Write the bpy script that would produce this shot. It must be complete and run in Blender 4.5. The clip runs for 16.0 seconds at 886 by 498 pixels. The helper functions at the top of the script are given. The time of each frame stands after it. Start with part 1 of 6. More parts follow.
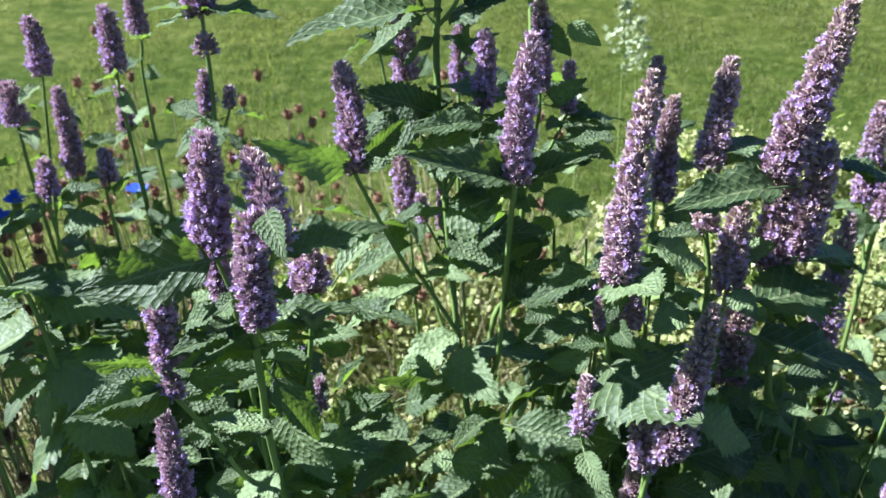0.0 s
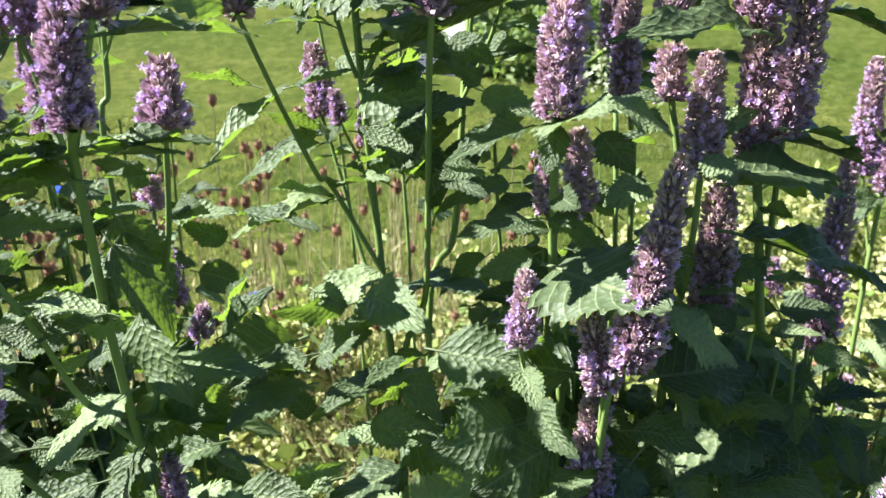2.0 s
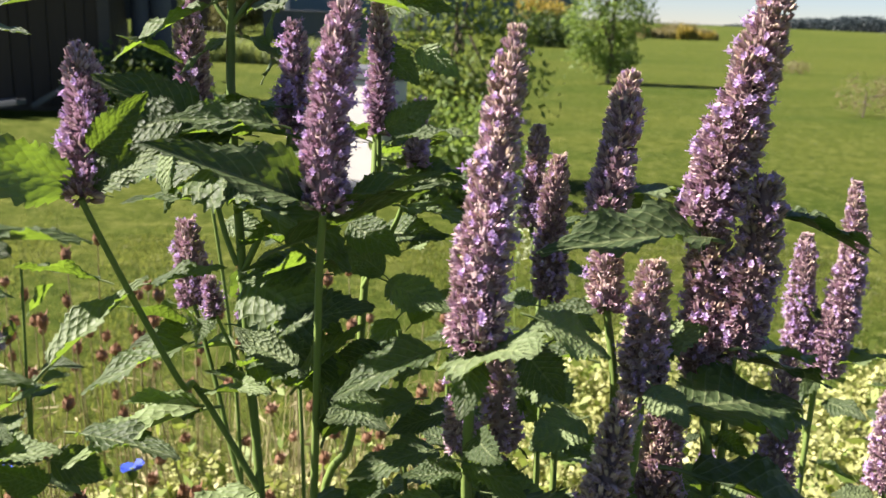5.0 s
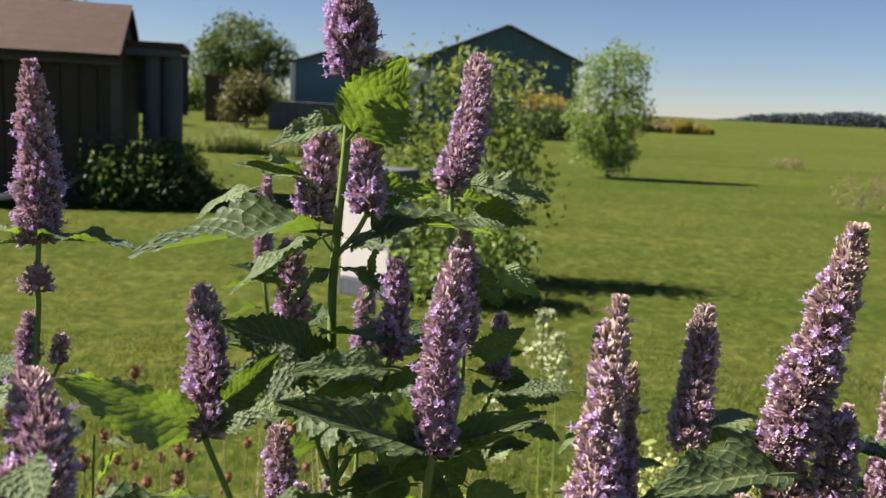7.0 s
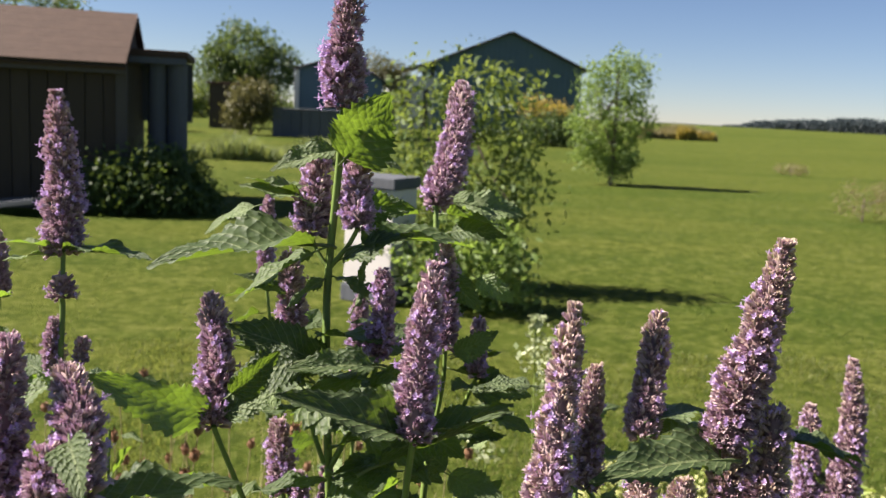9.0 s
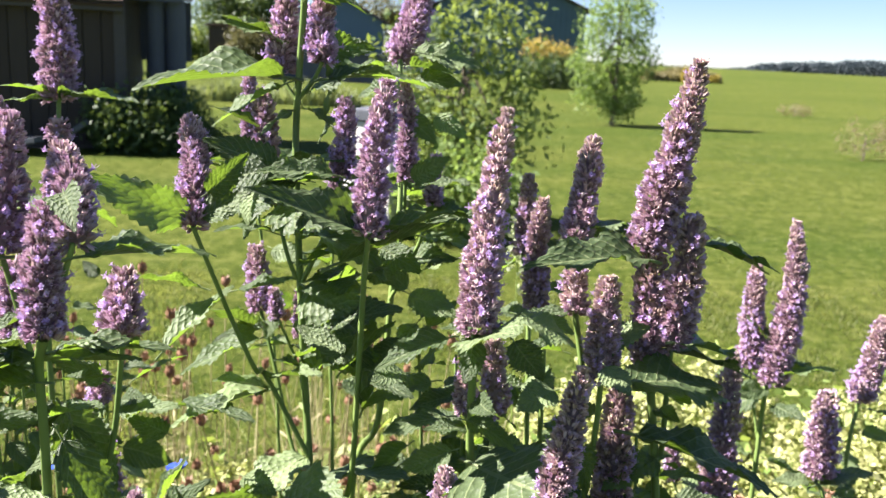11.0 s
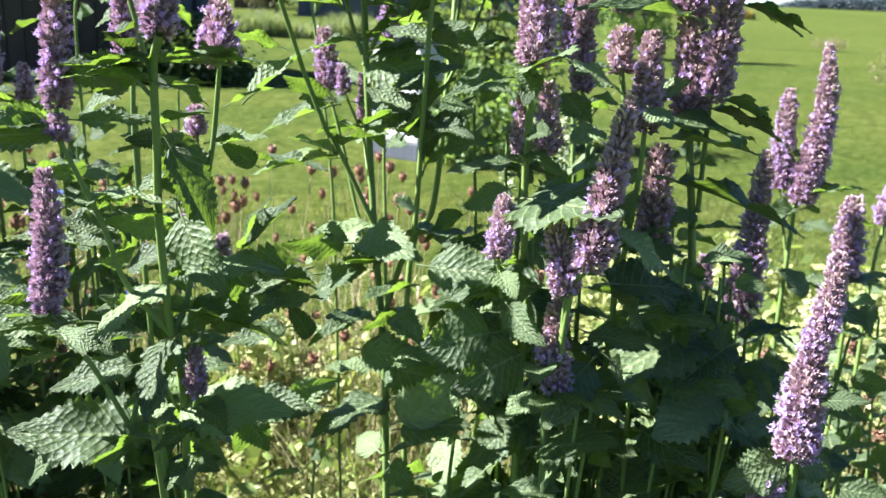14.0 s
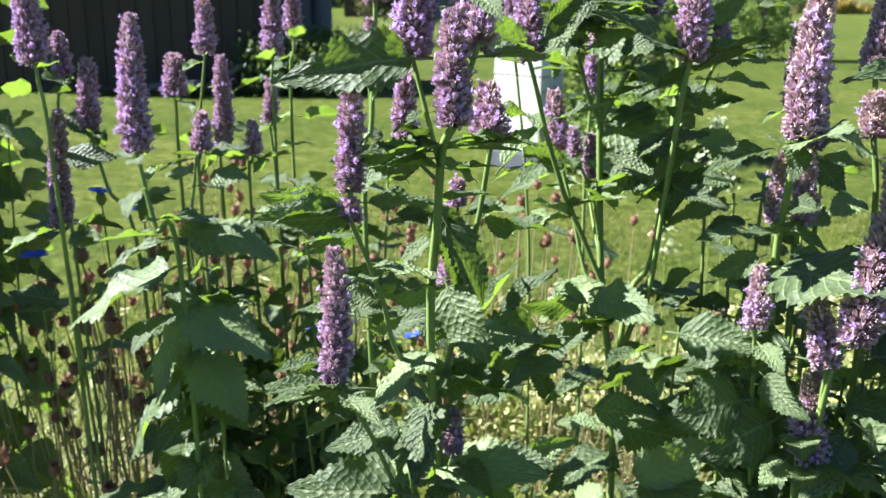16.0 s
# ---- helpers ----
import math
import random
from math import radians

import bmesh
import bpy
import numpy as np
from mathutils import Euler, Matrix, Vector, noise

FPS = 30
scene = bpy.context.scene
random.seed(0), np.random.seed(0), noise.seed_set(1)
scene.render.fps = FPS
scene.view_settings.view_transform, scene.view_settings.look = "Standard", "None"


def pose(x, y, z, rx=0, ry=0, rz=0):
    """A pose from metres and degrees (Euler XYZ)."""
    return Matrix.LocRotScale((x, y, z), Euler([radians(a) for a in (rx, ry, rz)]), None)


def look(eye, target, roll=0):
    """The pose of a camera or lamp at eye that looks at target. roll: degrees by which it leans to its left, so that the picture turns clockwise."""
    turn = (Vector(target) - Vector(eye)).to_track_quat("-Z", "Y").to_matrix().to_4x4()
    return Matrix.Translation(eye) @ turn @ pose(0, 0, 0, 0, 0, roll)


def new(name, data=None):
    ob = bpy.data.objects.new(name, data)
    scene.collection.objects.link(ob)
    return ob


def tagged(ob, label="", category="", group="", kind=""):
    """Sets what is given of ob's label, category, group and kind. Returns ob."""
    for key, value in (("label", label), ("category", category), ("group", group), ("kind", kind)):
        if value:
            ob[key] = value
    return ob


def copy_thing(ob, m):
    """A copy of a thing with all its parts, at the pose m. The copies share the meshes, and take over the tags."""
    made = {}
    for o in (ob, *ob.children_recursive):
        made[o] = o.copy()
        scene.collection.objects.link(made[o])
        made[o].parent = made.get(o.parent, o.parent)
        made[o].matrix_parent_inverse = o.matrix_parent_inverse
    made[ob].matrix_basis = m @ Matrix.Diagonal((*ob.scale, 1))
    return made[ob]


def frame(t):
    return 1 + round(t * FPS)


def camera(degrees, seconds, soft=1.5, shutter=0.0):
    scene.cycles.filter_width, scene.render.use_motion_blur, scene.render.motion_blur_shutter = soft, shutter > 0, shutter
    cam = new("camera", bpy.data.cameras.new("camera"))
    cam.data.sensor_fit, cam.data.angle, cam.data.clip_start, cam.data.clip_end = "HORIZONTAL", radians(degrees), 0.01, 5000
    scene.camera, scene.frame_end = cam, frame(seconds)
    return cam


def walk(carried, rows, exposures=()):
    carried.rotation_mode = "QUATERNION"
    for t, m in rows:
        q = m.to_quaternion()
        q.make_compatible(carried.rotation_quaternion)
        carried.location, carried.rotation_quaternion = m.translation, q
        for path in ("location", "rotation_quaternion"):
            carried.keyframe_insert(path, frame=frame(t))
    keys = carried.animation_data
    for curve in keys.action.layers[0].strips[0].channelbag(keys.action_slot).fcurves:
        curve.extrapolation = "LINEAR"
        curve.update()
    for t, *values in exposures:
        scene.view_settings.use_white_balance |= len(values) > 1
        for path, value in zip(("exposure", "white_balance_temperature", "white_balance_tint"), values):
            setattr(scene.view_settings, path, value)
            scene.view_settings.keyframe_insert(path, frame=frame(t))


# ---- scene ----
cam = camera(53.5, 16.0)
cam.data.dof.use_dof, cam.data.dof.focus_distance, cam.data.dof.aperture_fstop = True, 0.46, 20.0     # a phone's small lens, held on the flowers
METRES, EYE, TILT, LEAN, TURN = 0.92, 1.22, -31.5, 0.9, 0.0
ROWS = [
    (0.0, 0.0, 0.0, 0.0, 0.0, 0.0, -0.0),
    (0.5, 0.0062, 0.0746, -0.1046, 0.61, 1.83, -0.34),
    (1.0, 0.0218, 0.0796, -0.1653, 0.7, 4.59, -0.39),
    (1.5, 0.0391, 0.1061, -0.1778, 0.37, 6.93, -0.41),
    (2.0, 0.0557, 0.1375, -0.153, -0.08, 8.84, -0.41),
    (2.5, 0.0666, 0.1716, -0.1375, -1.61, 9.93, -0.34),
    (3.0, 0.076, 0.2118, -0.1409, -3.27, 10.7, -0.14),
    (5.5, 0.0543, 0.205, -0.0653, -6.07, 18.14, -0.25),
    (6.0, 0.031, 0.1931, -0.05, -6.17, 19.69, -0.51),
    (6.5, 0.0162, 0.1715, -0.0382, -6.18, 21.06, -0.65),
    (7.0, 0.0092, 0.1663, -0.0225, -6.15, 22.16, -0.79),
    (7.5, 0.0072, 0.1576, -0.0092, -6.09, 22.82, -0.81),
    (8.0, 0.0043, 0.141, -0.0089, -6.01, 22.76, -0.93),
    (10.5, 0.045, 0.0767, -0.1109, -5.75, 20.65, -0.84),
    (11.0, 0.0467, 0.0742, -0.1384, -5.69, 19.01, -0.82),
    (11.5, 0.045, 0.0763, -0.1881, -5.72, 17.62, -0.75),
    (12.0, 0.0464, 0.0736, -0.2367, -5.71, 16.51, -0.78),
    (12.5, 0.0417, 0.0722, -0.2666, -5.71, 16.0, -0.88),
    (13.0, 0.0412, 0.0675, -0.28, -5.69, 15.72, -0.93),
    (13.5, 0.0386, 0.0644, -0.2837, -5.6, 15.4, -1.01),
    (14.0, 0.0246, 0.0599, -0.2819, -4.13, 15.21, -1.39),
    (14.5, -0.0038, 0.0433, -0.2739, -1.93, 15.18, -1.95),
    (15.0, -0.0339, 0.0355, -0.2673, 0.14, 15.12, -2.63),
    (15.5, -0.0595, 0.0282, -0.2563, 1.44, 15.15, -3.07),
    (16.0, -0.0813, 0.034, -0.247, 2.3, 15.15, -3.43),
]
walk(cam, [(t, pose(0, 0, EYE, TILT, LEAN, TURN) @ pose(METRES * x, METRES * y, METRES * z, 90 + pitch, roll, yaw)) for t, x, y, z, yaw, pitch, roll in ROWS],
     exposures=[(t, e, k, tint) for t, e, k, tint in ((0.0, 2.08, 5200, 14), (0.7, 2.21, 5550, 14), (1.5, 2.42, 5650, 15), (3.0, 2.29, 6050, 20), (5.5, 1.85, 6500, 20), (8.0, 1.52, 6550, 18), (10.5, 2.33, 6300, 22), (12.5, 2.50, 5600, 16), (14.5, 2.55, 5600, 15), (16.0, 2.43, 5650, 16))])

# ---- world, sun ----
SUN_AZ, SUN_EL = (-0.993, 0.12), 45.0      # the sun stands to the left, slightly behind the bed
world = bpy.data.worlds.new("sky")
scene.world = world
world.use_nodes = True
wn = world.node_tree.nodes
sky = wn.new("ShaderNodeTexSky")
sky.sky_type = "NISHITA"
sky.sun_disc = False
sky.sun_elevation = radians(SUN_EL)
sky.sun_rotation = math.atan2(SUN_AZ[0], SUN_AZ[1])
sky.air_density, sky.dust_density, sky.ozone_density = 0.8, 0.0, 4.5
wn["Background"].inputs["Strength"].default_value = 0.0300
world.node_tree.links.new(sky.outputs[0], wn["Background"].inputs["Color"])
sun_data = bpy.data.lights.new("sun", "SUN")
sun_data.energy, sun_data.angle, sun_data.color = 5.0, radians(0.6), (1.0, 0.94, 0.84)
sun = new("sun", sun_data)
_ce = math.cos(radians(SUN_EL))
sun_way = Vector((SUN_AZ[0] * _ce, SUN_AZ[1] * _ce, math.sin(radians(SUN_EL))))
sun.matrix_world = look(sun_way * 30, (0, 0, 0))

# ---- materials ----


class Mat:
    """A node material with a few shortcuts."""

    def __init__(self, name, rough=0.6, spec=0.4):
        self.m = bpy.data.materials.new(name)
        self.m.use_nodes = True
        self.t = self.m.node_tree
        self.b = self.t.nodes["Principled BSDF"]
        self.b.inputs["Roughness"].default_value = rough
        self.b.inputs["Specular IOR Level"].default_value = spec

    def node(self, kind, **values):
        n = self.t.nodes.new(kind)
        for k, v in values.items():
            n.inputs[k.replace("_", " ")].default_value = v
        return n

    def link(self, a, b):
        self.t.links.new(a, b)

    def noise(self, scale, detail=3.0, rough=0.55, coord="Object"):
        tc = self.node("ShaderNodeTexCoord")
        n = self.node("ShaderNodeTexNoise", Scale=scale, Detail=detail, Roughness=rough)
        self.link(tc.outputs[coord], n.inputs["Vector"])
        return n.outputs["Fac"]

    def ramp(self, fac, *stops):
        r = self.node("ShaderNodeValToRGB")
        el = r.color_ramp.elements
        while len(el) < len(stops):
            el.new(0.5)
        for e, (p, c) in zip(el, stops):
            e.position, e.color = p, (*c, 1)
        self.link(fac, r.inputs["Fac"])
        return r.outputs["Color"]

    def mix(self, fac, a, b, blend="MIX"):
        n = self.t.nodes.new("ShaderNodeMix")
        n.data_type, n.blend_type = "RGBA", blend
        for sock, v in ((n.inputs[0], fac), (n.inputs[6], a), (n.inputs[7], b)):
            if isinstance(v, (int, float)):
                sock.default_value = v
            elif isinstance(v, tuple):
                sock.default_value = (*v, 1)
            else:
                self.link(v, sock)
        return n.outputs[2]

    def math(self, op, a, b=0.0):
        n = self.t.nodes.new("ShaderNodeMath")
        n.operation = op
        for sock, v in ((n.inputs[0], a), (n.inputs[1], b)):
            if isinstance(v, (int, float)):
                sock.default_value = v
            else:
                self.link(v, sock)
        return n.outputs[0]

    def color(self, c):
        if isinstance(c, tuple):
            self.b.inputs["Base Color"].default_value = (*c, 1)
        else:
            self.link(c, self.b.inputs["Base Color"])

    def bump(self, h, strength=0.3, dist=0.002):
        n = self.node("ShaderNodeBump", Strength=strength, Distance=dist)
        self.link(h, n.inputs["Height"])
        self.link(n.outputs[0], self.b.inputs["Normal"])
        return n.outputs[0]

    def translucent(self, c, amount, normal=None):
        tr = self.node("ShaderNodeBsdfTranslucent")
        if isinstance(c, tuple):
            tr.inputs["Color"].default_value = (*c, 1)
        else:
            self.link(c, tr.inputs["Color"])
        if normal is not None:
            self.link(normal, tr.inputs["Normal"])
        ms = self.node("ShaderNodeMixShader", Fac=amount)
        out = self.t.nodes["Material Output"]
        self.link(self.b.outputs[0], ms.inputs[1])
        self.link(tr.outputs[0], ms.inputs[2])
        self.link(ms.outputs[0], out.inputs["Surface"])

    def random(self):
        return self.node("ShaderNodeObjectInfo").outputs["Random"]

    def island(self):
        return self.node("ShaderNodeNewGeometry").outputs["Random Per Island"]

    def uv(self):
        s = self.node("ShaderNodeSeparateXYZ")
        self.link(self.node("ShaderNodeTexCoord").outputs["UV"], s.inputs[0])
        return s.outputs[0], s.outputs[1]


def leaf_material(name, dark, light, shine, through_colour, amount=0.3):
    """A crinkled leaf: pale side veins running forward from the midrib, quilted between them."""
    k = Mat(name, 0.50, shine)
    u, v = k.uv()
    av = k.math("ABSOLUTE", k.math("SUBTRACT", v, 0.5))
    ph = k.math("MULTIPLY", k.math("SUBTRACT", u, k.math("MULTIPLY", av, 0.62)), 9.0)
    tri = k.math("ABSOLUTE", k.math("SUBTRACT", k.math("FRACT", ph), 0.5))      # 0.5 on a vein
    vein = k.math("MAXIMUM", k.math("GREATER_THAN", tri, 0.445), k.math("LESS_THAN", av, 0.022))
    fine = k.noise(260.0, 3.0)
    tone = k.mix(k.math("MULTIPLY", k.noise(45.0, 4.0), 0.42), dark, light)
    tone = k.mix(k.math("MULTIPLY", k.math("POWER", k.random(), 2.6), 0.95), tone, light)
    tone = k.mix(k.math("MULTIPLY", vein, 0.35), tone, (light[0] * 1.7, light[1] * 1.5, light[2] * 1.6))
    k.color(tone)
    cells = k.node("ShaderNodeTexVoronoi", Scale=1.0, Randomness=0.8)
    stretch = k.node("ShaderNodeMapping")
    stretch.inputs["Scale"].default_value = (17.0, 11.0, 1.0)
    k.link(k.node("ShaderNodeTexCoord").outputs["UV"], stretch.inputs["Vector"])
    k.link(stretch.outputs[0], cells.inputs["Vector"])
    dome = k.math("SUBTRACT", 1.0, k.math("POWER", cells.outputs["Distance"], 2.0))
    groove = k.math("POWER", k.math("MINIMUM", k.math("MULTIPLY", k.math("SUBTRACT", 0.5, tri), 3.0), 1.0), 0.7)
    quilt = k.math("ADD", k.math("MULTIPLY", groove, 0.45), k.math("MULTIPLY", dome, 1.2))
    relief = k.math("ADD", quilt, k.math("MULTIPLY", fine, 0.12))
    soft = k.bump(relief, 0.5, 0.0010)
    k.bump(relief, 1.0, 0.0010)
    glow = k.mix(k.math("MULTIPLY", vein, 0.5), through_colour, (through_colour[0] * 0.45, through_colour[1] * 0.5, 0.02))
    glow = k.mix(k.math("MULTIPLY", k.noise(90.0, 4.0), 0.45), glow, tuple(c * 0.45 for c in through_colour))
    thick = k.math("FRACT", k.math("MULTIPLY", k.random(), 7.0))
    glow = k.mix(k.math("MULTIPLY", k.math("POWER", thick, 1.3), 0.80), glow, tuple(c * 0.12 for c in through_colour))
    k.translucent(glow, amount, soft)
    return k.m


LEAF = leaf_material("hyssop_leaf", (0.008, 0.024, 0.008), (0.215, 0.285, 0.120), 0.38, (0.31, 0.50, 0.040), 0.36)


def stem_material():
    k = Mat("hyssop_stem", 0.5, 0.35)
    k.color(k.mix(k.noise(18.0, 3.0), k.mix(k.random(), (0.075, 0.135, 0.030), (0.125, 0.20, 0.042)), (0.17, 0.23, 0.060)))
    k.bump(k.noise(400.0), 0.25, 0.0006)
    return k.m


STEM = stem_material()


def calyx_material():
    k = Mat("calyx", 0.8, 0.08)
    u, v = k.uv()
    tip = k.ramp(k.island(), (0.0, (0.22, 0.115, 0.20)), (0.35, (0.36, 0.22, 0.33)), (0.65, (0.50, 0.34, 0.46)), (1.0, (0.70, 0.55, 0.62)))
    old = k.ramp(k.island(), (0.0, (0.30, 0.21, 0.14)), (0.5, (0.47, 0.36, 0.25)), (1.0, (0.63, 0.52, 0.37)))
    body = k.mix(k.math("POWER", u, 0.6), k.mix(k.island(), (0.15, 0.12, 0.075), (0.25, 0.19, 0.15)), k.mix(v, tip, old))
    rim = k.ramp(u, (0.80, (0.0, 0.0, 0.0)), (1.0, (0.75, 0.75, 0.75)))
    k.color(k.mix(rim, body, k.mix(v, (0.70, 0.56, 0.70), (0.70, 0.58, 0.50))))
    k.translucent((0.56, 0.33, 0.50), 0.15)
    return k.m


CALYX = calyx_material()


def corolla_material():
    k = Mat("corolla", 0.8, 0.08)
    u, v = k.uv()
    k.color(k.mix(u, (0.40, 0.26, 0.44), k.ramp(k.island(), (0.0, (0.42, 0.29, 0.53)), (0.5, (0.53, 0.40, 0.62)), (0.92, (0.63, 0.51, 0.70)), (1.0, (0.84, 0.78, 0.86)))))
    k.translucent((0.64, 0.42, 0.76), 0.28)
    return k.m


COROLLA = corolla_material()


def plain(name, a, b, scale=20.0, rough=0.7, bump=0.3, dist=0.004, spec=0.3):
    k = Mat(name, rough, spec)
    k.color(k.mix(k.noise(scale, 5.0), a, b))
    k.bump(k.noise(scale * 6, 3.0), bump, dist)
    return k.m


# ---- mesh helpers ----


def mesh_of(name, verts, faces, uvs=None, smooth=True):
    """A mesh from arrays of vertices and faces (all of one size, or a list), uvs given vertex by vertex."""
    me = bpy.data.meshes.new(name)
    me.from_pydata([tuple(v) for v in np.asarray(verts).tolist()], [], faces if isinstance(faces, list) else faces.tolist())
    if uvs is not None:
        lay = me.uv_layers.new(name="UVMap")
        idx = np.empty(len(me.loops), dtype=np.int32)
        me.loops.foreach_get("vertex_index", idx)
        lay.data.foreach_set("uv", np.asarray(uvs, dtype=np.float32)[idx].ravel())
    if smooth:
        me.polygons.foreach_set("use_smooth", np.ones(len(me.polygons), dtype=bool))
    me.update()
    return me


def world_of(ob):
    m = ob.matrix_basis
    return world_of(ob.parent) @ ob.matrix_parent_inverse @ m if ob.parent else m.copy()


def part_mesh(name, me, material, parent, label="", m=None):
    ob = new(name, me)
    if material and not me.materials:
        me.materials.append(material)
    ob.parent = parent
    if parent:
        ob.matrix_parent_inverse = world_of(parent).inverted()
    if m is not None:
        ob.matrix_basis = m
    if label:
        ob["label"] = label
    return ob


def bm_mesh(name, bm, smooth=False):
    me = bpy.data.meshes.new(name)
    bmesh.ops.recalc_face_normals(bm, faces=bm.faces)
    bm.to_mesh(me)
    bm.free()
    if smooth:
        me.polygons.foreach_set("use_smooth", np.ones(len(me.polygons), dtype=bool))
    return me


def part(name, bm, material, parent, label="", smooth=False):
    return part_mesh(name, bm_mesh(name, bm, smooth), material, parent, label)


def box(bm, lo, hi, bevel=0.0, m=None):
    """Adds a box between two corners, its edges bevelled."""
    lo, hi = Vector(lo), Vector(hi)
    made = bmesh.ops.create_cube(bm, size=1.0, matrix=(m or Matrix()) @ Matrix.Translation((lo + hi) / 2) @ Matrix.Diagonal((*(hi - lo), 1)))
    if bevel:
        edges = list({e for v in made["verts"] for e in v.link_edges})
        bmesh.ops.bevel(bm, geom=edges, offset=bevel, segments=2, affect="EDGES", profile=0.6)
    return bm


def catmull(points, n):
    """A smooth line of n points a stretch through the points."""
    p = [np.array(q, dtype=float) for q in points]
    p = [2 * p[0] - p[1]] + p + [2 * p[-1] - p[-2]]
    out = []
    for i in range(1, len(p) - 2):
        for j in range(n):
            t = j / n
            out.append(0.5 * (2 * p[i] + (p[i + 1] - p[i - 1]) * t + (2 * p[i - 1] - 5 * p[i] + 4 * p[i + 1] - p[i + 2]) * t * t
                              + (3 * p[i] - p[i - 1] - 3 * p[i + 1] + p[i + 2]) * t ** 3))
    out.append(p[-2])
    return np.array(out)


def tube(points, r0, r1, sides=6, n=6, square=0.0):
    """Vertices and faces of a tapered tube along a smooth line. square: how far its section is pulled towards four ribs."""
    line = catmull(points, n)
    d = np.gradient(line, axis=0)
    d /= np.linalg.norm(d, axis=1)[:, None] + 1e-9
    ref = np.array([0.31, 0.93, 0.17])
    a = np.cross(d, ref)
    a /= np.linalg.norm(a, axis=1)[:, None]
    b = np.cross(d, a)
    k = len(line)
    th = np.arange(sides) * 2 * np.pi / sides
    rr = np.linspace(r0, r1, k)
    rad = 1 + square * np.cos(4 * th)
    v = line[:, None, :] + rr[:, None, None] * rad[None, :, None] * (np.cos(th)[None, :, None] * a[:, None, :] + np.sin(th)[None, :, None] * b[:, None, :])
    i = np.arange(k - 1)[:, None] * sides
    j = np.arange(sides)[None, :]
    j2 = (j + 1) % sides
    f = np.stack([i + j, i + j2, i + sides + j2, i + sides + j], axis=-1).reshape(-1, 4)
    return v.reshape(-1, 3), f, line


# ---- hyssop leaves ----


def leaf_mesh(seed, teeth=15, cols=8, fold=0.22, droop=0.35, wave=0.05, ovate=0.62, half=0.32, fine=True):
    """One toothed ovate leaf of length 1 along x, folded a little along its midrib and bowed."""
    rng = np.random.default_rng(seed)
    per = 4 if fine else 2
    rows = teeth * per + 1
    u = np.linspace(0, 1, rows)
    prof = np.sin(np.pi * np.clip(u, 0, 1) ** ovate) ** 0.85
    prof[0] = 0.05
    prof[-1] = 0.004
    steps = np.array((0.83, 0.965, 1.0, 0.94) if fine else (0.90, 1.0))
    tooth = steps[np.arange(rows) % per] * (1 + 0.012 * rng.normal(size=rows))
    c = np.linspace(-1, 1, cols + 1)
    U, C = np.meshgrid(u, c, indexing="ij")
    edge = np.where(np.abs(C) > 0.99, tooth[:, None], 1.0)
    W = half * prof[:, None] * edge
    tilt = math.atan(fold)
    Y = C * W * math.cos(tilt)
    X = U + np.where(np.abs(C) > 0.99, 0.012, 0.0) * (tooth[:, None] > 0.95)
    p1, p2, p3 = rng.uniform(0, 6.28, 3)
    bend = -droop * U ** 1.8 * (0.7 + 0.3 * np.sin(p1))
    Z = np.abs(C) ** 0.9 * W * math.sin(tilt) * (1.0 - 0.25 * U) + bend * 0.6
    Z += wave * np.abs(C) ** 2 * prof[:, None] * np.sin(U * rng.uniform(9, 15) + p2 + np.sign(C) * rng.uniform(0.3, 1.5))
    ph = (U - np.abs(C) * 0.31) * 9.0
    Z += 0.007 * np.abs(np.sin(np.pi * ph)) * np.sin(np.pi * np.clip(np.abs(C) * 0.86, 0, 1)) * prof[:, None]
    Z -= 0.020 * (np.abs(C) > 0.99) * (tooth[:, None] > 0.95)
    Y += 0.06 * np.sin(U * 3 + p3) * U
    verts = np.stack([X, Y, Z], axis=-1).reshape(-1, 3)
    n = cols + 1
    i = np.arange(rows - 1)[:, None] * n
    j = np.arange(cols)[None, :]
    f = np.stack([i + j, i + j + 1, i + n + j + 1, i + n + j], axis=-1).reshape(-1, 4)
    # petiole
    pv, pf, _ = tube([(-0.16, 0, 0.0), (-0.06, 0, 0.01), (0.10, 0, 0.0)], 0.014, 0.010, 5, 3)
    uv = np.stack([U, (C + 1) / 2], axis=-1).reshape(-1, 2)
    verts = np.vstack([verts, pv])
    uv = np.vstack([uv, np.full((len(pv), 2), 0.5)])
    faces = f.tolist() + (pf + len(U.ravel())).tolist()
    me = mesh_of("leaf", verts, faces, uv)
    me.materials.append(LEAF)
    return me


SHAPES = ((1, 0.40, 0.25, 0.05, 0.30), (2, 0.28, 0.45, 0.06, 0.32), (3, 0.55, 0.15, 0.045, 0.29), (4, 0.30, 0.60, 0.055, 0.33),
          (5, 0.40, -0.10, 0.06, 0.30), (6, 0.62, 0.35, 0.05, 0.29), (7, 0.12, 0.30, 0.065, 0.33), (8, 0.22, 0.75, 0.05, 0.31))
LEAVES = [leaf_mesh(s, 13, 8, fo, dr, wa, 0.62, ha) for s, fo, dr, wa, ha in SHAPES]
PLAIN_LEAVES = [leaf_mesh(s + 20, 14, 6, fo, dr, wa, 0.62, ha, False) for s, fo, dr, wa, ha in SHAPES]


SUNWARD = (-0.6, -0.2, 1.0)      # which way most leaves turn their faces
LIT, DARK, LIME = (-0.5, -0.5, 0.7), (0.5, -0.75, 0.45), (0.6, -0.7, -0.3)     # turned to the sun, edge on to it, and with the sun behind


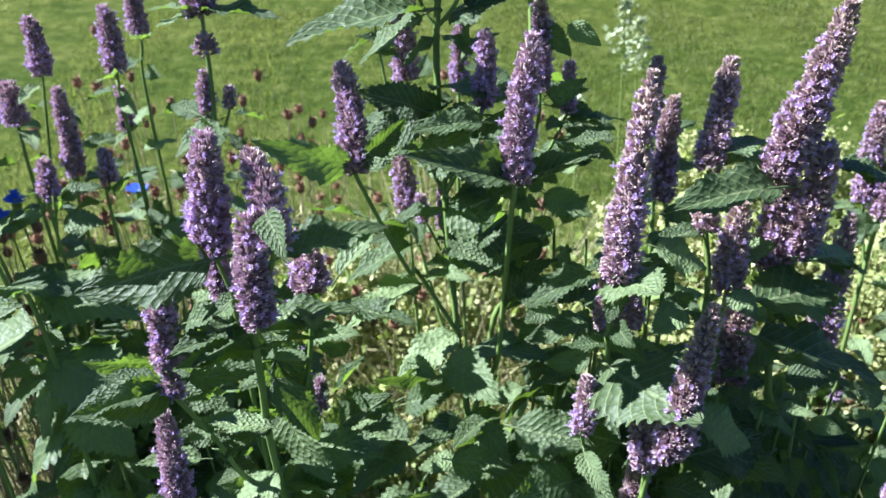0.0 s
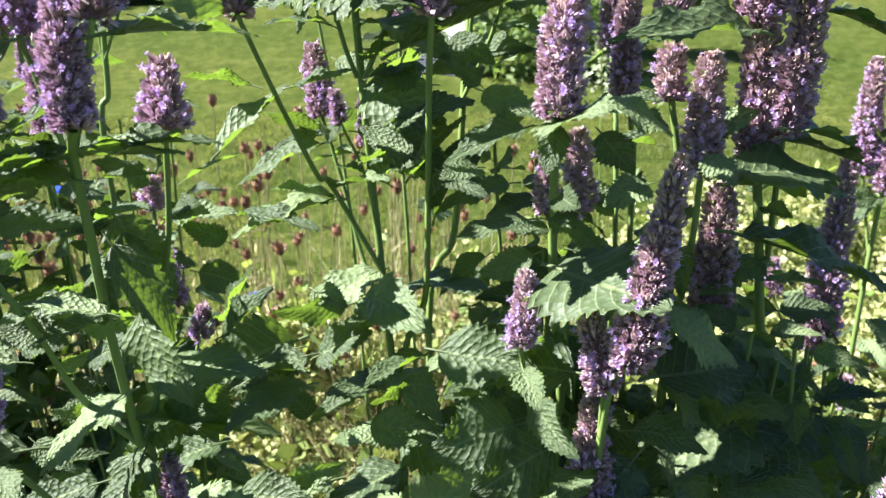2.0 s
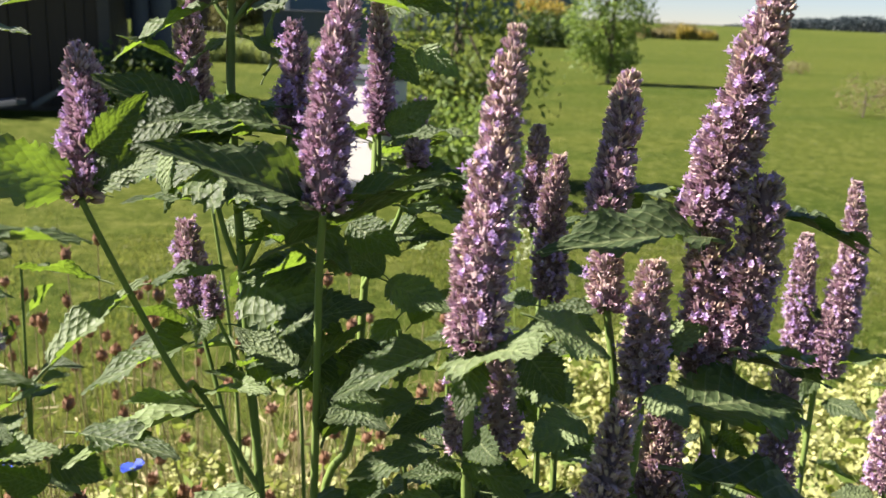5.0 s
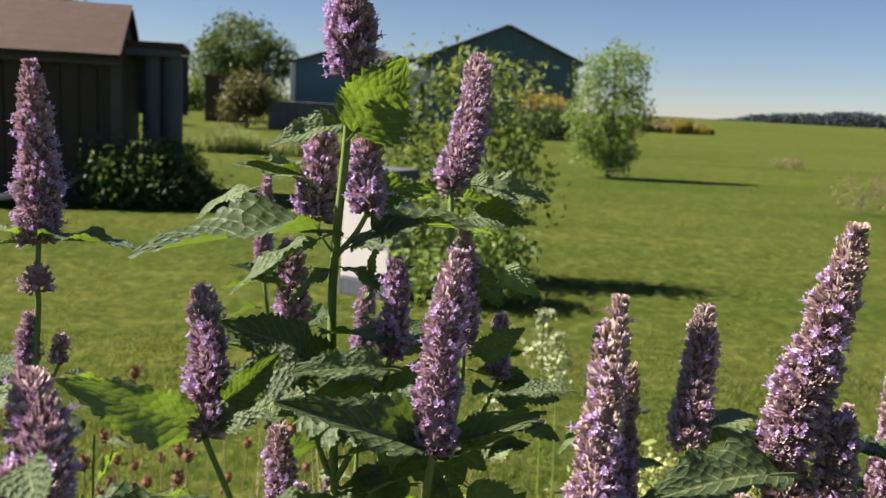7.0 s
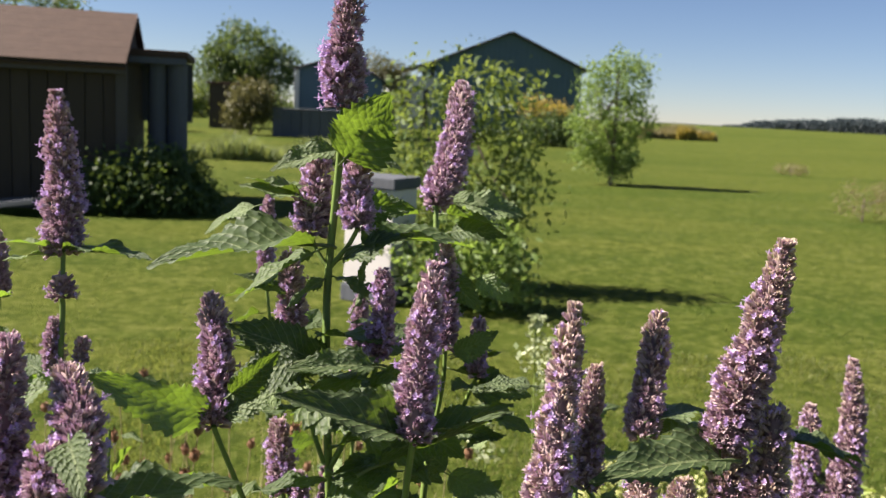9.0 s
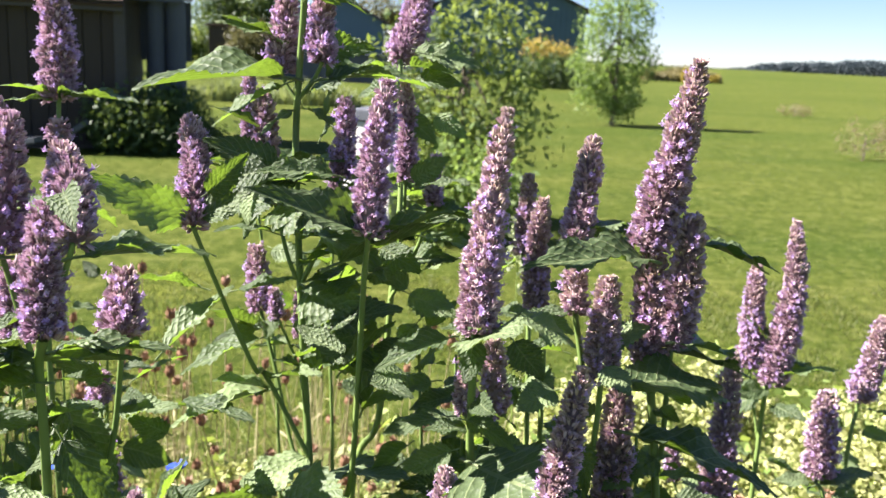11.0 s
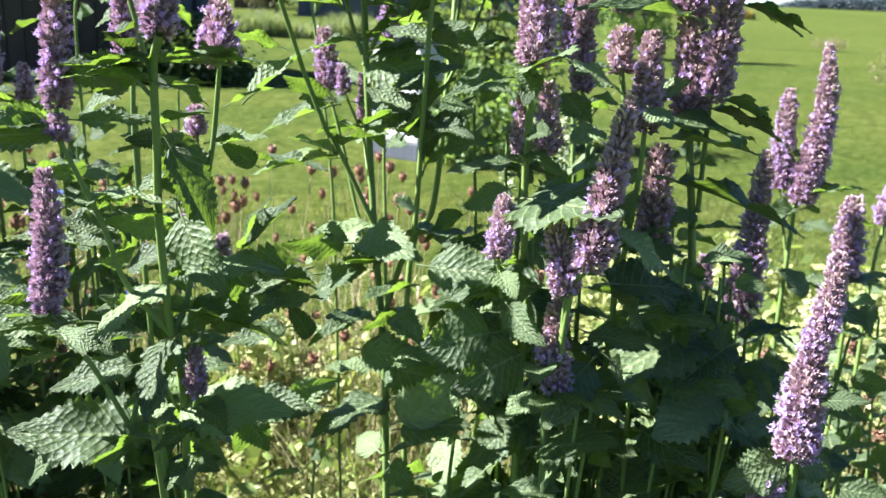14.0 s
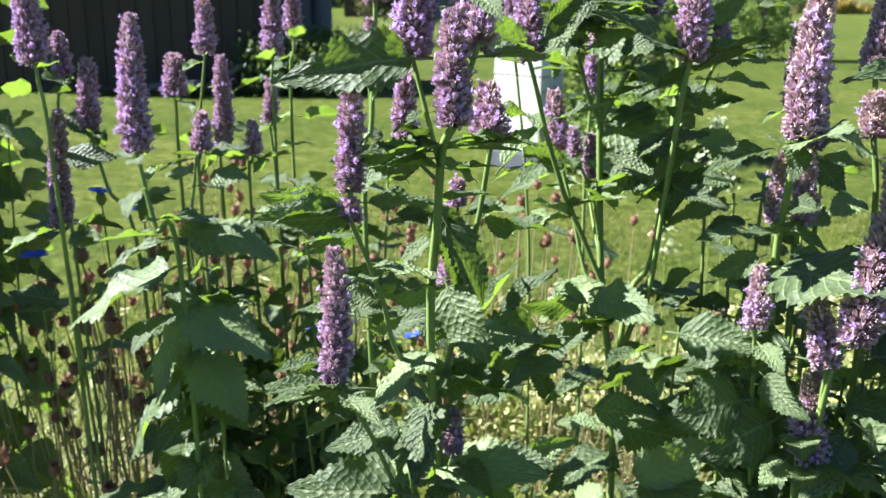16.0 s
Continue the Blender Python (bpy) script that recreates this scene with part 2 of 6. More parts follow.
def leaf(plant, base, tip, roll=0.0, kind=None, wide=1.0, up=(0, 0, 1), meshes=LEAVES):
    """A leaf from its stalk's end to its tip; roll turns it about its midrib, in degrees."""
    b, t = Vector(base), Vector(tip)
    x = (t - b).normalized()
    y = Vector(up).cross(x)
    if y.length < 1e-3:
        y = Vector((0, 1, 0))
    y.normalize()
    z = x.cross(y)
    ln = (t - b).length
    k = random.randrange(len(LEAVES)) if kind is None else kind
    m = Matrix.Translation(b) @ Matrix((x, y, z)).transposed().to_4x4() @ pose(0, 0, 0, roll, 0, 0) @ Matrix.Diagonal((ln, ln * wide, ln, 1))
    return part_mesh("leaf", meshes[k], LEAF, plant, "", m)


# ---- hyssop flower spikes ----


def calyx_template():
    """A five-toothed little cup along z, of length 1: vertices, faces, and how far along each vertex is."""
    v, f, a = [], [], []
    for ring, (z, r) in enumerate(((0.0, 0.12), (0.45, 0.25), (0.80, 0.25))):
        for i in range(5):
            th = 2 * math.pi * i / 5
            v.append((r * math.cos(th), r * math.sin(th), z))
            a.append(z)
    for ring in range(2):
        for i in range(5):
            j = (i + 1) % 5
            f.append((ring * 5 + i, ring * 5 + j, ring * 5 + 5 + j, ring * 5 + 5 + i))
    for i in range(5):
        th = 2 * math.pi * (i + 0.5) / 5
        v.append((0.31 * math.cos(th), 0.31 * math.sin(th), 1.12))
        a.append(1.0)
        f.append((10 + i, 10 + (i + 1) % 5, 15 + i, 15 + i))
    return np.array(v), f, np.array(a)


def corolla_template():
    """A two-lipped flower: a tube that opens in a long three-lobed lower lip and a short upper one, with stamens."""
    v, f, a = [], [], []

    def add(pts, faces, along):
        o = len(v)
        v.extend(pts)
        a.extend(along)
        f.extend([tuple(o + i for i in q) for q in faces])
    ring = [(0.09 * math.cos(t), 0.09 * math.sin(t)) for t in (0.8, 2.35, 3.93, 5.5)]
    add([(x, y, 0.0) for x, y in ring] + [(x * 1.7, y * 1.7, 0.7) for x, y in ring], [(i, (i + 1) % 4, 4 + (i + 1) % 4, 4 + i) for i in range(4)], [0.1] * 4 + [0.8] * 4)
    for ang, ln, wd in ((0.0, 0.42, 0.19), (1.05, 0.24, 0.15), (-1.05, 0.24, 0.15), (2.7, 0.20, 0.13), (-2.7, 0.20, 0.13)):
        ca, sa = math.cos(ang), math.sin(ang)
        add([(ca * r - sa * s, sa * r + ca * s, z) for r, s, z in ((0.12, -0.06, 0.66), (0.12 + ln * 0.6, -wd, 0.86), (0.12 + ln, 0.0, 0.80), (0.12 + ln * 0.6, wd, 0.86), (0.12, 0.06, 0.66))],
            [(0, 1, 2, 3), (0, 3, 4, 4)], [0.7, 1, 1, 1, 0.7])
    for s in (-0.10, 0.12):
        add([(-0.05, s, 0.6), (-0.01, s + 0.02, 0.6), (0.03, s * 1.8, 1.25), (0.0, s * 1.8 - 0.03, 1.26)], [(0, 1, 2, 3)], [0.9] * 4)
    return np.array(v), f, np.array(a)


CAL, COR = calyx_template(), corolla_template()


def scatter(template, places, frames, sizes):
    """Copies of a small template at the places, turned by the frames (n, 3, 3), as one set of vertices, faces and uvs."""
    tv, tf, ta = template
    n = len(places)
    v = (np.einsum("nij,kj->nki", frames, tv) * sizes[:, None, None] + places[:, None, :]).reshape(-1, 3)
    off = np.arange(n) * len(tv)
    faces = []
    for q in tf:
        q = [q[0], q[1], q[2]] if len(q) == 4 and q[2] == q[3] else list(q)
        faces.extend((np.array(q)[None, :] + off[:, None]).tolist())
    uv = np.stack([np.tile(ta, n), np.repeat(np.random.default_rng(5).random(n), len(tv))], axis=-1)
    return v, faces, uv


def spike(plant, base, tip, r, seed, bloom=0.24, taper=0.42, tan=0.45, pair=2):
    """A dense flower spike: whorls of small cups round a stalk, part of them with open flowers. taper: how far it narrows;
    tan: how far its upper cups have faded; pair: how many small leaves sit at its foot."""
    rng = np.random.default_rng(seed)
    base, tip = np.array(base, dtype=float), np.array(tip, dtype=float)
    L = np.linalg.norm(tip - base)
    d = (tip - base) / L
    a = np.cross(d, (0.2, 1.0, 0.1))
    a /= np.linalg.norm(a)
    b = np.cross(d, a)
    step = 0.0029 * (r / 0.0125) ** 0.5
    whorls = max(3, int(L / step))
    pl, fr, sz, fade, cp, cf, cs = [], [], [], [], [], [], []
    bow = rng.normal(0, 0.02) * L
    patch = rng.uniform(0, 6.28)
    lump1, lump2 = rng.uniform(0, 6.28, 2)
    for w in range(whorls):
        s = (w + 0.5) / whorls
        shape = (0.80 + 0.20 * min(1.0, s / 0.15)) * (1.0 - taper * max(0.0, s - 0.10) ** 1.1)
        if s > 0.84:
            shape *= 1 - 0.45 * ((s - 0.84) / 0.16) ** 1.4
        shape *= 1 + rng.normal(0, 0.035) + 0.05 * math.sin(w * 0.6 + lump2)
        rad = r * shape
        n = max(8, int(28 * (rad / 0.0125) ** 0.8))
        ln0 = 0.0043 * (rad / 0.0125) ** 0.35
        side_lean = rng.uniform(0, 6.28)
        for i in range(n):
            if rng.random() < 0.07:
                continue
            th = 2 * math.pi * (i + 0.5 * (w % 2) + rng.normal(0, 0.25)) / n
            out = math.cos(th) * a + math.sin(th) * b
            lift = radians(rng.normal(20 + 32 * s ** 2, 20))
            z = math.cos(lift) * out + math.sin(lift) * d
            side = np.cross(d, out)
            z = z + rng.normal(0, 0.22) * side
            z /= np.linalg.norm(z)
            side = np.cross(z, out - z * (out @ z)) if abs(out @ z) < 0.2 else side - z * (side @ z)
            side /= np.linalg.norm(side)
            x = np.cross(side, z)
            ln = ln0 * rng.uniform(0.75, 1.2)
            reach = max(0.0012, rad * 0.84 * (1 + 0.08 * math.sin(th + side_lean)) - ln * math.cos(lift) * 1.02)
            at = base + d * (L * (w + rng.normal(0.1, 0.15)) / whorls) + out * reach * rng.uniform(0.86, 1.08) + a * bow * math.sin(math.pi * s)
            pl.append(at)
            fr.append(np.stack([x, side, z], axis=1))
            sz.append(ln)
            fade.append(min(1.0, tan * (0.5 + 0.7 * s) * rng.uniform(0.3, 1.3)))
            chance = 0.85 * bloom * (0.5 + 0.8 * math.sin(math.pi * min(1.0, s * 1.15 + 0.1))) * (1.0 + 0.65 * math.sin(th + patch + 3 * s))
            if rng.random() < chance:
                cp.append(at + z * ln * 0.62)
                dn = rng.normal(-0.25, 0.2) * d + z + rng.normal(0, 0.18) * side
                dn /= np.linalg.norm(dn)
                x2 = -np.cross(side, dn)
                x2 /= np.linalg.norm(x2)
                cf.append(np.stack([x2, np.cross(dn, x2), dn], axis=1))
                cs.append(ln * rng.uniform(0.75, 1.2))
    # the tuft at the tip
    for i in range(9):
        th = i * 2.4
        out = math.cos(th) * a + math.sin(th) * b
        z = 0.4 * out + d
        z /= np.linalg.norm(z)
        side = np.cross(d, out)
        pl.append(tip - d * 0.004 + out * 0.0014)
        fr.append(np.stack([np.cross(side, z), side, z], axis=1))
        sz.append(0.0040)
        fade.append(tan)
    v, f, uv = scatter(CAL, np.array(pl), np.array(fr), np.array(sz))
    uv[:, 1] = np.repeat(np.array(fade), len(CAL[0]))
    core = [base + d * 0.003, base + d * L * 0.5 + a * bow, tip - d * 0.004]
    cv, cfc, _ = tube(core, r * 0.50, r * 0.50 * (1 - taper) * 0.7, 8, 4)
    f = f + (cfc + len(v)).tolist()
    uv = np.vstack([uv, np.tile((0.15, 0.2), (len(cv), 1))])
    v = np.vstack([v, cv])
    sp = part_mesh("flower_spike", mesh_of("flower_spike", v, f, uv, smooth=True), CALYX, plant)
    if cp:
        v, f, uv = scatter(COR, np.array(cp), np.array(cf), np.array(cs))
        part_mesh("blossoms", mesh_of("blossoms", v, f, uv, smooth=False), COROLLA, sp, "small open lilac two-lipped blossoms")
    turn = rng.uniform(0, 6.28)
    for i in range(pair):
        th = turn + i * 3.14 + rng.normal(0, 0.3)
        way = np.array([math.cos(th), math.sin(th), rng.normal(0.1, 0.2)])
        way /= np.linalg.norm(way)
        ln = rng.uniform(0.028, 0.046)
        q = base - d * 0.006 + way * (0.004 + 0.16 * ln)
        leaf(plant, q, q + way * ln, rng.normal(0, 18))
    return sp


def stem(plant, points, r0=0.0030, r1=0.0019, leaves=0, first=0.03, gap=0.055, size=(0.034, 0.054), seed=0, meshes=LEAVES):
    """A four-ribbed stem through the points from below upwards, with pairs of leaves crossing at its nodes (counted from the top)."""
    v, f, line = tube(points, r0 * 0.76, r1 * 0.84, 8, 8, 0.10)
    st = part_mesh("stem", mesh_of("stem", v, f, np.zeros((len(v), 2))), STEM, plant)
    if leaves:
        rng = np.random.default_rng(seed)
        seg = np.linalg.norm(np.diff(line, axis=0), axis=1)
        run = np.concatenate([[0], np.cumsum(seg)])
        total = run[-1]
        turn = rng.uniform(0, 3.14)
        for k in range(leaves):
            s = total - first - gap * k * (1 + 0.06 * k) + rng.normal(0, 0.006)
            if s < 0.12:
                break
            p = np.array([np.interp(s, run, line[:, c]) for c in range(3)])
            ln = np.interp(k, (0, 4), size) * rng.uniform(0.8, 1.2)
            for side in (0, 1):
                if rng.random() < 0.08:
                    continue
                th = turn + k * 1.57 + side * 3.14 + rng.normal(0, 0.25)
                rise = rng.normal(0.12, 0.32) - 0.06 * k
                way = np.array([math.cos(th), math.sin(th), rise])
                way /= np.linalg.norm(way)
                q = p + way * (0.006 + 0.16 * ln)
                leaf(plant, q, q + way * ln, rng.normal(0, 26), wide=rng.uniform(0.85, 1.15), up=SUNWARD, meshes=meshes)
    return st


def shoots(plant, x0, x1, y0, y1, low, high, count, seed, size=(0.020, 0.044)):
    """Leafy side shoots without spikes that fill the clump."""
    rng = np.random.default_rng(seed)
    for i in range(count):
        x, y, h = rng.uniform(x0, x1), rng.uniform(y0, y1), rng.uniform(low, high)
        dx, dy = rng.normal(0, 0.03, 2)
        stem(plant, ((x - dx, y - dy, 0), (x - dx * 0.3, y - dy * 0.3, h * 0.55), (x + dx * 0.4, y + dy * 0.4, h)), 0.0027, 0.0013, leaves=11, first=0.004, gap=0.030,
             size=size, seed=seed * 100 + i, meshes=PLAIN_LEAVES)


def hyssop(x, y, label):
    ob = new("anise_hyssop")
    ob.location = (x, y, 0)
    ob.empty_display_size = 0.05
    return tagged(ob, label, "flowering plant", "anise hyssop plants in the bed")

# ---- ground ----


def ground_height(x, y):
    """The lawn: nearly flat, a very gentle swell to the far right."""
    far = np.clip((y - 25) / 60, 0, 1) * np.clip((x + 5) / 60, 0, 1)
    return 0.9 * far + 0.03 * np.sin(x * 0.4) * np.sin(y * 0.33) * np.clip((y - 4) / 6, 0, 1)


def lawn_material():
    k = Mat("lawn", 0.85, 0.04)
    big = k.noise(0.7, 6.0, 0.7)
    mid = k.noise(4.0, 5.0)
    tone = k.ramp(mid, (0.28, (0.034, 0.056, 0.007)), (0.5, (0.080, 0.104, 0.016)), (0.72, (0.155, 0.168, 0.040)))
    tone = k.mix(k.math("MULTIPLY", big, 0.6), tone, (0.115, 0.132, 0.022))
    band = k.node("ShaderNodeMapping")
    band.inputs["Scale"].default_value = (0.09, 0.55, 1.0)
    k.link(k.node("ShaderNodeTexCoord").outputs["Object"], band.inputs["Vector"])
    mown = k.node("ShaderNodeTexNoise", Scale=1.0, Detail=4.0)
    k.link(band.outputs[0], mown.inputs["Vector"])
    tone = k.mix(k.ramp(mown.outputs["Fac"], (0.42, (0.0, 0.0, 0.0)), (0.62, (0.6, 0.6, 0.6))), tone, (0.036, 0.070, 0.008))
    tufts = k.noise(13.0, 4.0, 0.75)
    tone = k.mix(k.ramp(tufts, (0.38, (0.62, 0.62, 0.62)), (0.56, (0.0, 0.0, 0.0))), tone, (0.020, 0.036, 0.006))
    tone = k.mix(k.ramp(tufts, (0.52, (0.0, 0.0, 0.0)), (0.70, (0.5, 0.5, 0.5))), tone, (0.190, 0.190, 0.062))
    k.color(tone)
    k.bump(k.noise(30.0, 5.0, 0.7), 0.9, 0.03)
    k.translucent((0.20, 0.30, 0.03), 0.18)
    return k.m


LAWN = lawn_material()


def build_ground():
    xs = np.concatenate([-np.geomspace(700, 6, 30), np.linspace(-5, 8, 40), np.geomspace(9, 700, 30)])
    ys = np.concatenate([-np.geomspace(300, 3, 14), np.linspace(-2, 14, 40), np.geomspace(15, 900, 40)])
    X, Y = np.meshgrid(xs, ys, indexing="ij")
    v = np.stack([X, Y, ground_height(X, Y)], axis=-1).reshape(-1, 3)
    n = len(ys)
    i = np.arange(len(xs) - 1)[:, None] * n
    j = np.arange(n - 1)[None, :]
    f = np.stack([i + j, i + n + j, i + n + j + 1, i + j + 1], axis=-1).reshape(-1, 4)
    ob = new("ground", mesh_of("ground", v, f))
    ob.data.materials.append(LAWN)
    tagged(ob, "sunlit mown green lawn running to the horizon", "lawn", kind="structure")


build_ground()

# ---- backdrop: buildings ----


def weathered(name, a, b, scale=3.0):
    """Old boards: streaks along z, blotches, a little variation from board to board."""
    k = Mat(name, 0.8, 0.2)
    tc = k.node("ShaderNodeTexCoord")
    mp = k.node("ShaderNodeMapping")
    mp.inputs["Scale"].default_value = (14.0, 14.0, 0.8)
    k.link(tc.outputs["Object"], mp.inputs["Vector"])
    n = k.node("ShaderNodeTexNoise", Scale=scale, Detail=6.0)
    k.link(mp.outputs[0], n.inputs["Vector"])
    tone = k.mix(n.outputs["Fac"], a, b)
    tone = k.mix(k.math("MULTIPLY", k.random(), 0.4), tone, tuple(c * 0.6 for c in a))
    k.color(k.mix(k.math("MULTIPLY", k.noise(1.3, 4.0), 0.35), tone, tuple(c * 1.3 for c in b)))
    k.bump(n.outputs["Fac"], 0.4, 0.01)
    return k.m


BOARD = weathered("shed_board", (0.034, 0.027, 0.021), (0.064, 0.050, 0.038))
GREYWOOD = weathered("grey_board", (0.06, 0.068, 0.078), (0.105, 0.112, 0.122))
SHINGLE = plain("roof_shingle", (0.040, 0.026, 0.018), (0.074, 0.048, 0.033), 9.0, 0.9, 0.5, 0.01)
BARNWALL = weathered("barn_cladding", (0.070, 0.112, 0.145), (0.095, 0.145, 0.180), 1.2)
WHITEPAINT = plain("white_paint", (0.46, 0.44, 0.41), (0.56, 0.54, 0.50), 6.0, 0.55, 0.15, 0.003)
TRIM = plain("dark_trim", (0.05, 0.045, 0.04), (0.08, 0.07, 0.06), 8.0)


def thing(name, x, y, label, category, z=0.0, turn=0.0, group=""):
    ob = new(name)
    ob.matrix_basis = pose(x, y, z, 0, 0, turn)
    ob.empty_display_size = 0.1
    return tagged(ob, label, category, group)


def local(name, bm, material, parent, label=""):
    """A part given in its thing's own coordinates."""
    ob = part(name, bm, material, None, label)
    ob.parent = parent
    return ob


def board_mesh(w, h, d=0.022):
    return bm_mesh("board", box(bmesh.new(), (0.004, 0, 0), (w - 0.004, d, h), 0.004))


def shed():
    """Its own x runs along the front from the right corner to the left, y to the back."""
    s = thing("garden_shed", -2.42, 9.0, "dark brown board garden shed with a brown shingle roof", "shed", turn=8)
    ln, dp, hh, rh = 3.0, 1.8, 1.44, 1.92
    local("wall", box(box(bmesh.new(), (-ln, 0, 0), (0, dp, hh - 0.01)), (-ln + 0.02, 0.02, -0.02), (-0.02, dp - 0.02, 0.0)), TRIM, s)
    for x in (-0.03, -ln + 0.0):
        bm = bmesh.new()
        v = [bm.verts.new((x + o, y, z)) for o in (0, 0.03) for y, z in ((0, hh), (dp, hh), (dp / 2, rh - 0.03))]
        for q in ((0, 1, 2), (3, 5, 4), (0, 3, 4, 1), (1, 4, 5, 2), (2, 5, 3, 0)):
            bm.faces.new([v[i] for i in q])
        local("gable", bm, BOARD, s)
    me = board_mesh(0.165, hh - 0.05)
    me.materials.append(BOARD)
    for i in range(18):
        b = new("board", me)
        b.parent = s
        b.matrix_basis = pose(-(i + 1) * 0.166, -0.026 - 0.004 * (i % 3), 0.04)
    for i in range(10):
        b = new("board", me)
        b.parent = s
        b.matrix_basis = pose(0.026, i * 0.178, 0.04, 0, 0, 90)
    local("trim", box(bmesh.new(), (-0.05, -0.045, 0.02), (0.05, 0.05, hh), 0.006), TRIM, s)
    slope = math.atan2(rh - hh, dp / 2)
    run = math.hypot(rh - hh, dp / 2) + 0.16
    for side in (0, 1):
        r = local("roof", box(bmesh.new(), (-ln - 0.12, 0, 0), (0.06, run, 0.035), 0.008), SHINGLE, s)
        a = math.degrees(slope)
        r.matrix_basis = pose(0, dp / 2, rh, -180 + a, 0, 0) @ pose(0, 0, -0.035) if side == 0 else pose(0, dp / 2, rh, -a, 0, 0)
        for i in range(7):
            c = local("shingle_course", box(bmesh.new(), (-ln - 0.12, 0.004 + i * run / 7, 0.035), (0.06, 0.002 + (i + 1) * run / 7, 0.0385 + 0.0005 * (i % 2))), SHINGLE, r)
            if side == 0:
                c.matrix_basis = pose(0, 0, -0.076)
    local("fascia", box(bmesh.new(), (-ln - 0.10, -0.13, hh - 0.11), (0.05, -0.10, hh - 0.01), 0.005), TRIM, s)


shed()


def lean_to():
    s = thing("lean_to", -2.04, 9.55, "grey weathered lean-to with a low brown roof beside the shed", "shed", turn=8)
    local("roof", box(bmesh.new(), (-0.98, -0.18, 1.53), (0.15, 1.2, 1.60), 0.012), SHINGLE, s)
    local("fascia", box(bmesh.new(), (-0.48, -0.17, 1.46), (0.13, -0.13, 1.529), 0.005), GREYWOOD, s)
    for x, r in ((-0.165, 0.095), (0.035, 0.10)):
        bm = bmesh.new()
        bmesh.ops.create_cone(bm, cap_ends=True, segments=20, radius1=r * 1.06, radius2=r, depth=1.46, matrix=Matrix.Translation((x, 0, 0.73)))
        local("post", bm, GREYWOOD, s)
    local("back_wall", box(bmesh.new(), (-0.95, 1.08, 0.85), (0.13, 1.12, 1.52), 0.004), GREYWOOD, s)


lean_to()


def loose_plank(x, y, ln, turn, tip):
    s = new("plank", bm_mesh("plank", box(bmesh.new(), (0, -0.07, 0), (ln, 0.07, 0.05), 0.006)))
    s.data.materials.append(GREYWOOD)
    s.matrix_basis = pose(x, y, 0.06, 0, -tip, turn)
    tagged(s, "loose pale grey plank leaning in the shade by the shed", "plank", "planks beside the shed")


loose_plank(-2.95, 8.55, 0.42, 8, 32)
loose_plank(-3.5, 8.45, 0.40, 4, 6)
loose_plank(-3.3, 8.35, 0.36, -14, 10)


def barn():
    s = thing("barn", 7.65, 50.0, "large blue-grey barn with a low gable and a white lean-to", "barn")
    w, hh, rh, dp = 4.15, 3.85, 5.62, 14.0
    bm = bmesh.new()
    prof = [(-w, -0.5), (w, -0.5), (w, hh), (0, rh), (-w, hh)]
    f = [bm.verts.new((x, 0, z)) for x, z in prof]
    b = [bm.verts.new((x, dp, z)) for x, z in prof]
    bm.faces.new(f)
    bm.faces.new(b[::-1])
    for i in range(5):
        bm.faces.new((f[i], f[(i + 1) % 5], b[(i + 1) % 5], b[i]))
    local("wall", bm, BARNWALL, s)
    for side in (-1, 1):
        a = math.degrees(math.atan2(rh - hh, w))
        r = local("roof", box(bmesh.new(), (0, -0.35, 0), (math.hypot(w, rh - hh) + 0.4, dp + 0.3, 0.10), 0.02), TRIM, s)
        r.matrix_basis = pose(0, 0, rh + 0.02, 0, a, 0) if side > 0 else pose(0, dp, rh + 0.02, 0, a, 180)
    ribs = bmesh.new()
    for i in range(27):
        x = -w + 0.15 + i * 0.306
        box(ribs, (x, -0.03, -0.3), (x + 0.05, 0.0, hh + (rh - hh) * (1 - abs(x) / w) - 0.12))
    local("cladding_ribs", ribs, BARNWALL, s)
    # the white lean-to with its window and door on the left
    lt = local("lean_to_wall", box(bmesh.new(), (-6.75, 0.6, -0.4), (-w - 0.01, 5, 3.0), 0.02), WHITEPAINT, s, "white painted wall")
    bm = bmesh.new()
    v = [bm.verts.new((x, y, z)) for y in (0.3, 5.2) for x, z in ((-7.0, 2.95), (-w + 0.1, 3.86), (-w + 0.1, 3.98), (-7.0, 3.07))]
    for q in ((0, 1, 2, 3), (7, 6, 5, 4), (0, 4, 5, 1), (1, 5, 6, 2), (2, 6, 7, 3), (3, 7, 4, 0)):
        bm.faces.new([v[i] for i in q])
    local("lean_to_roof", bm, TRIM, s)
    local("door", box(bmesh.new(), (-4.75, 0.54, -0.2), (-4.45, 0.6, 2.3), 0.01), TRIM, s, "narrow dark brown door")
    win = local("window", box(bmesh.new(), (-6.3, 0.55, 1.3), (-5.4, 0.6, 2.3), 0.01), WHITEPAINT, s)
    local("pane", box(bmesh.new(), (-6.22, 0.535, 1.38), (-5.48, 0.549, 2.22)), GREYWOOD, win)


barn()


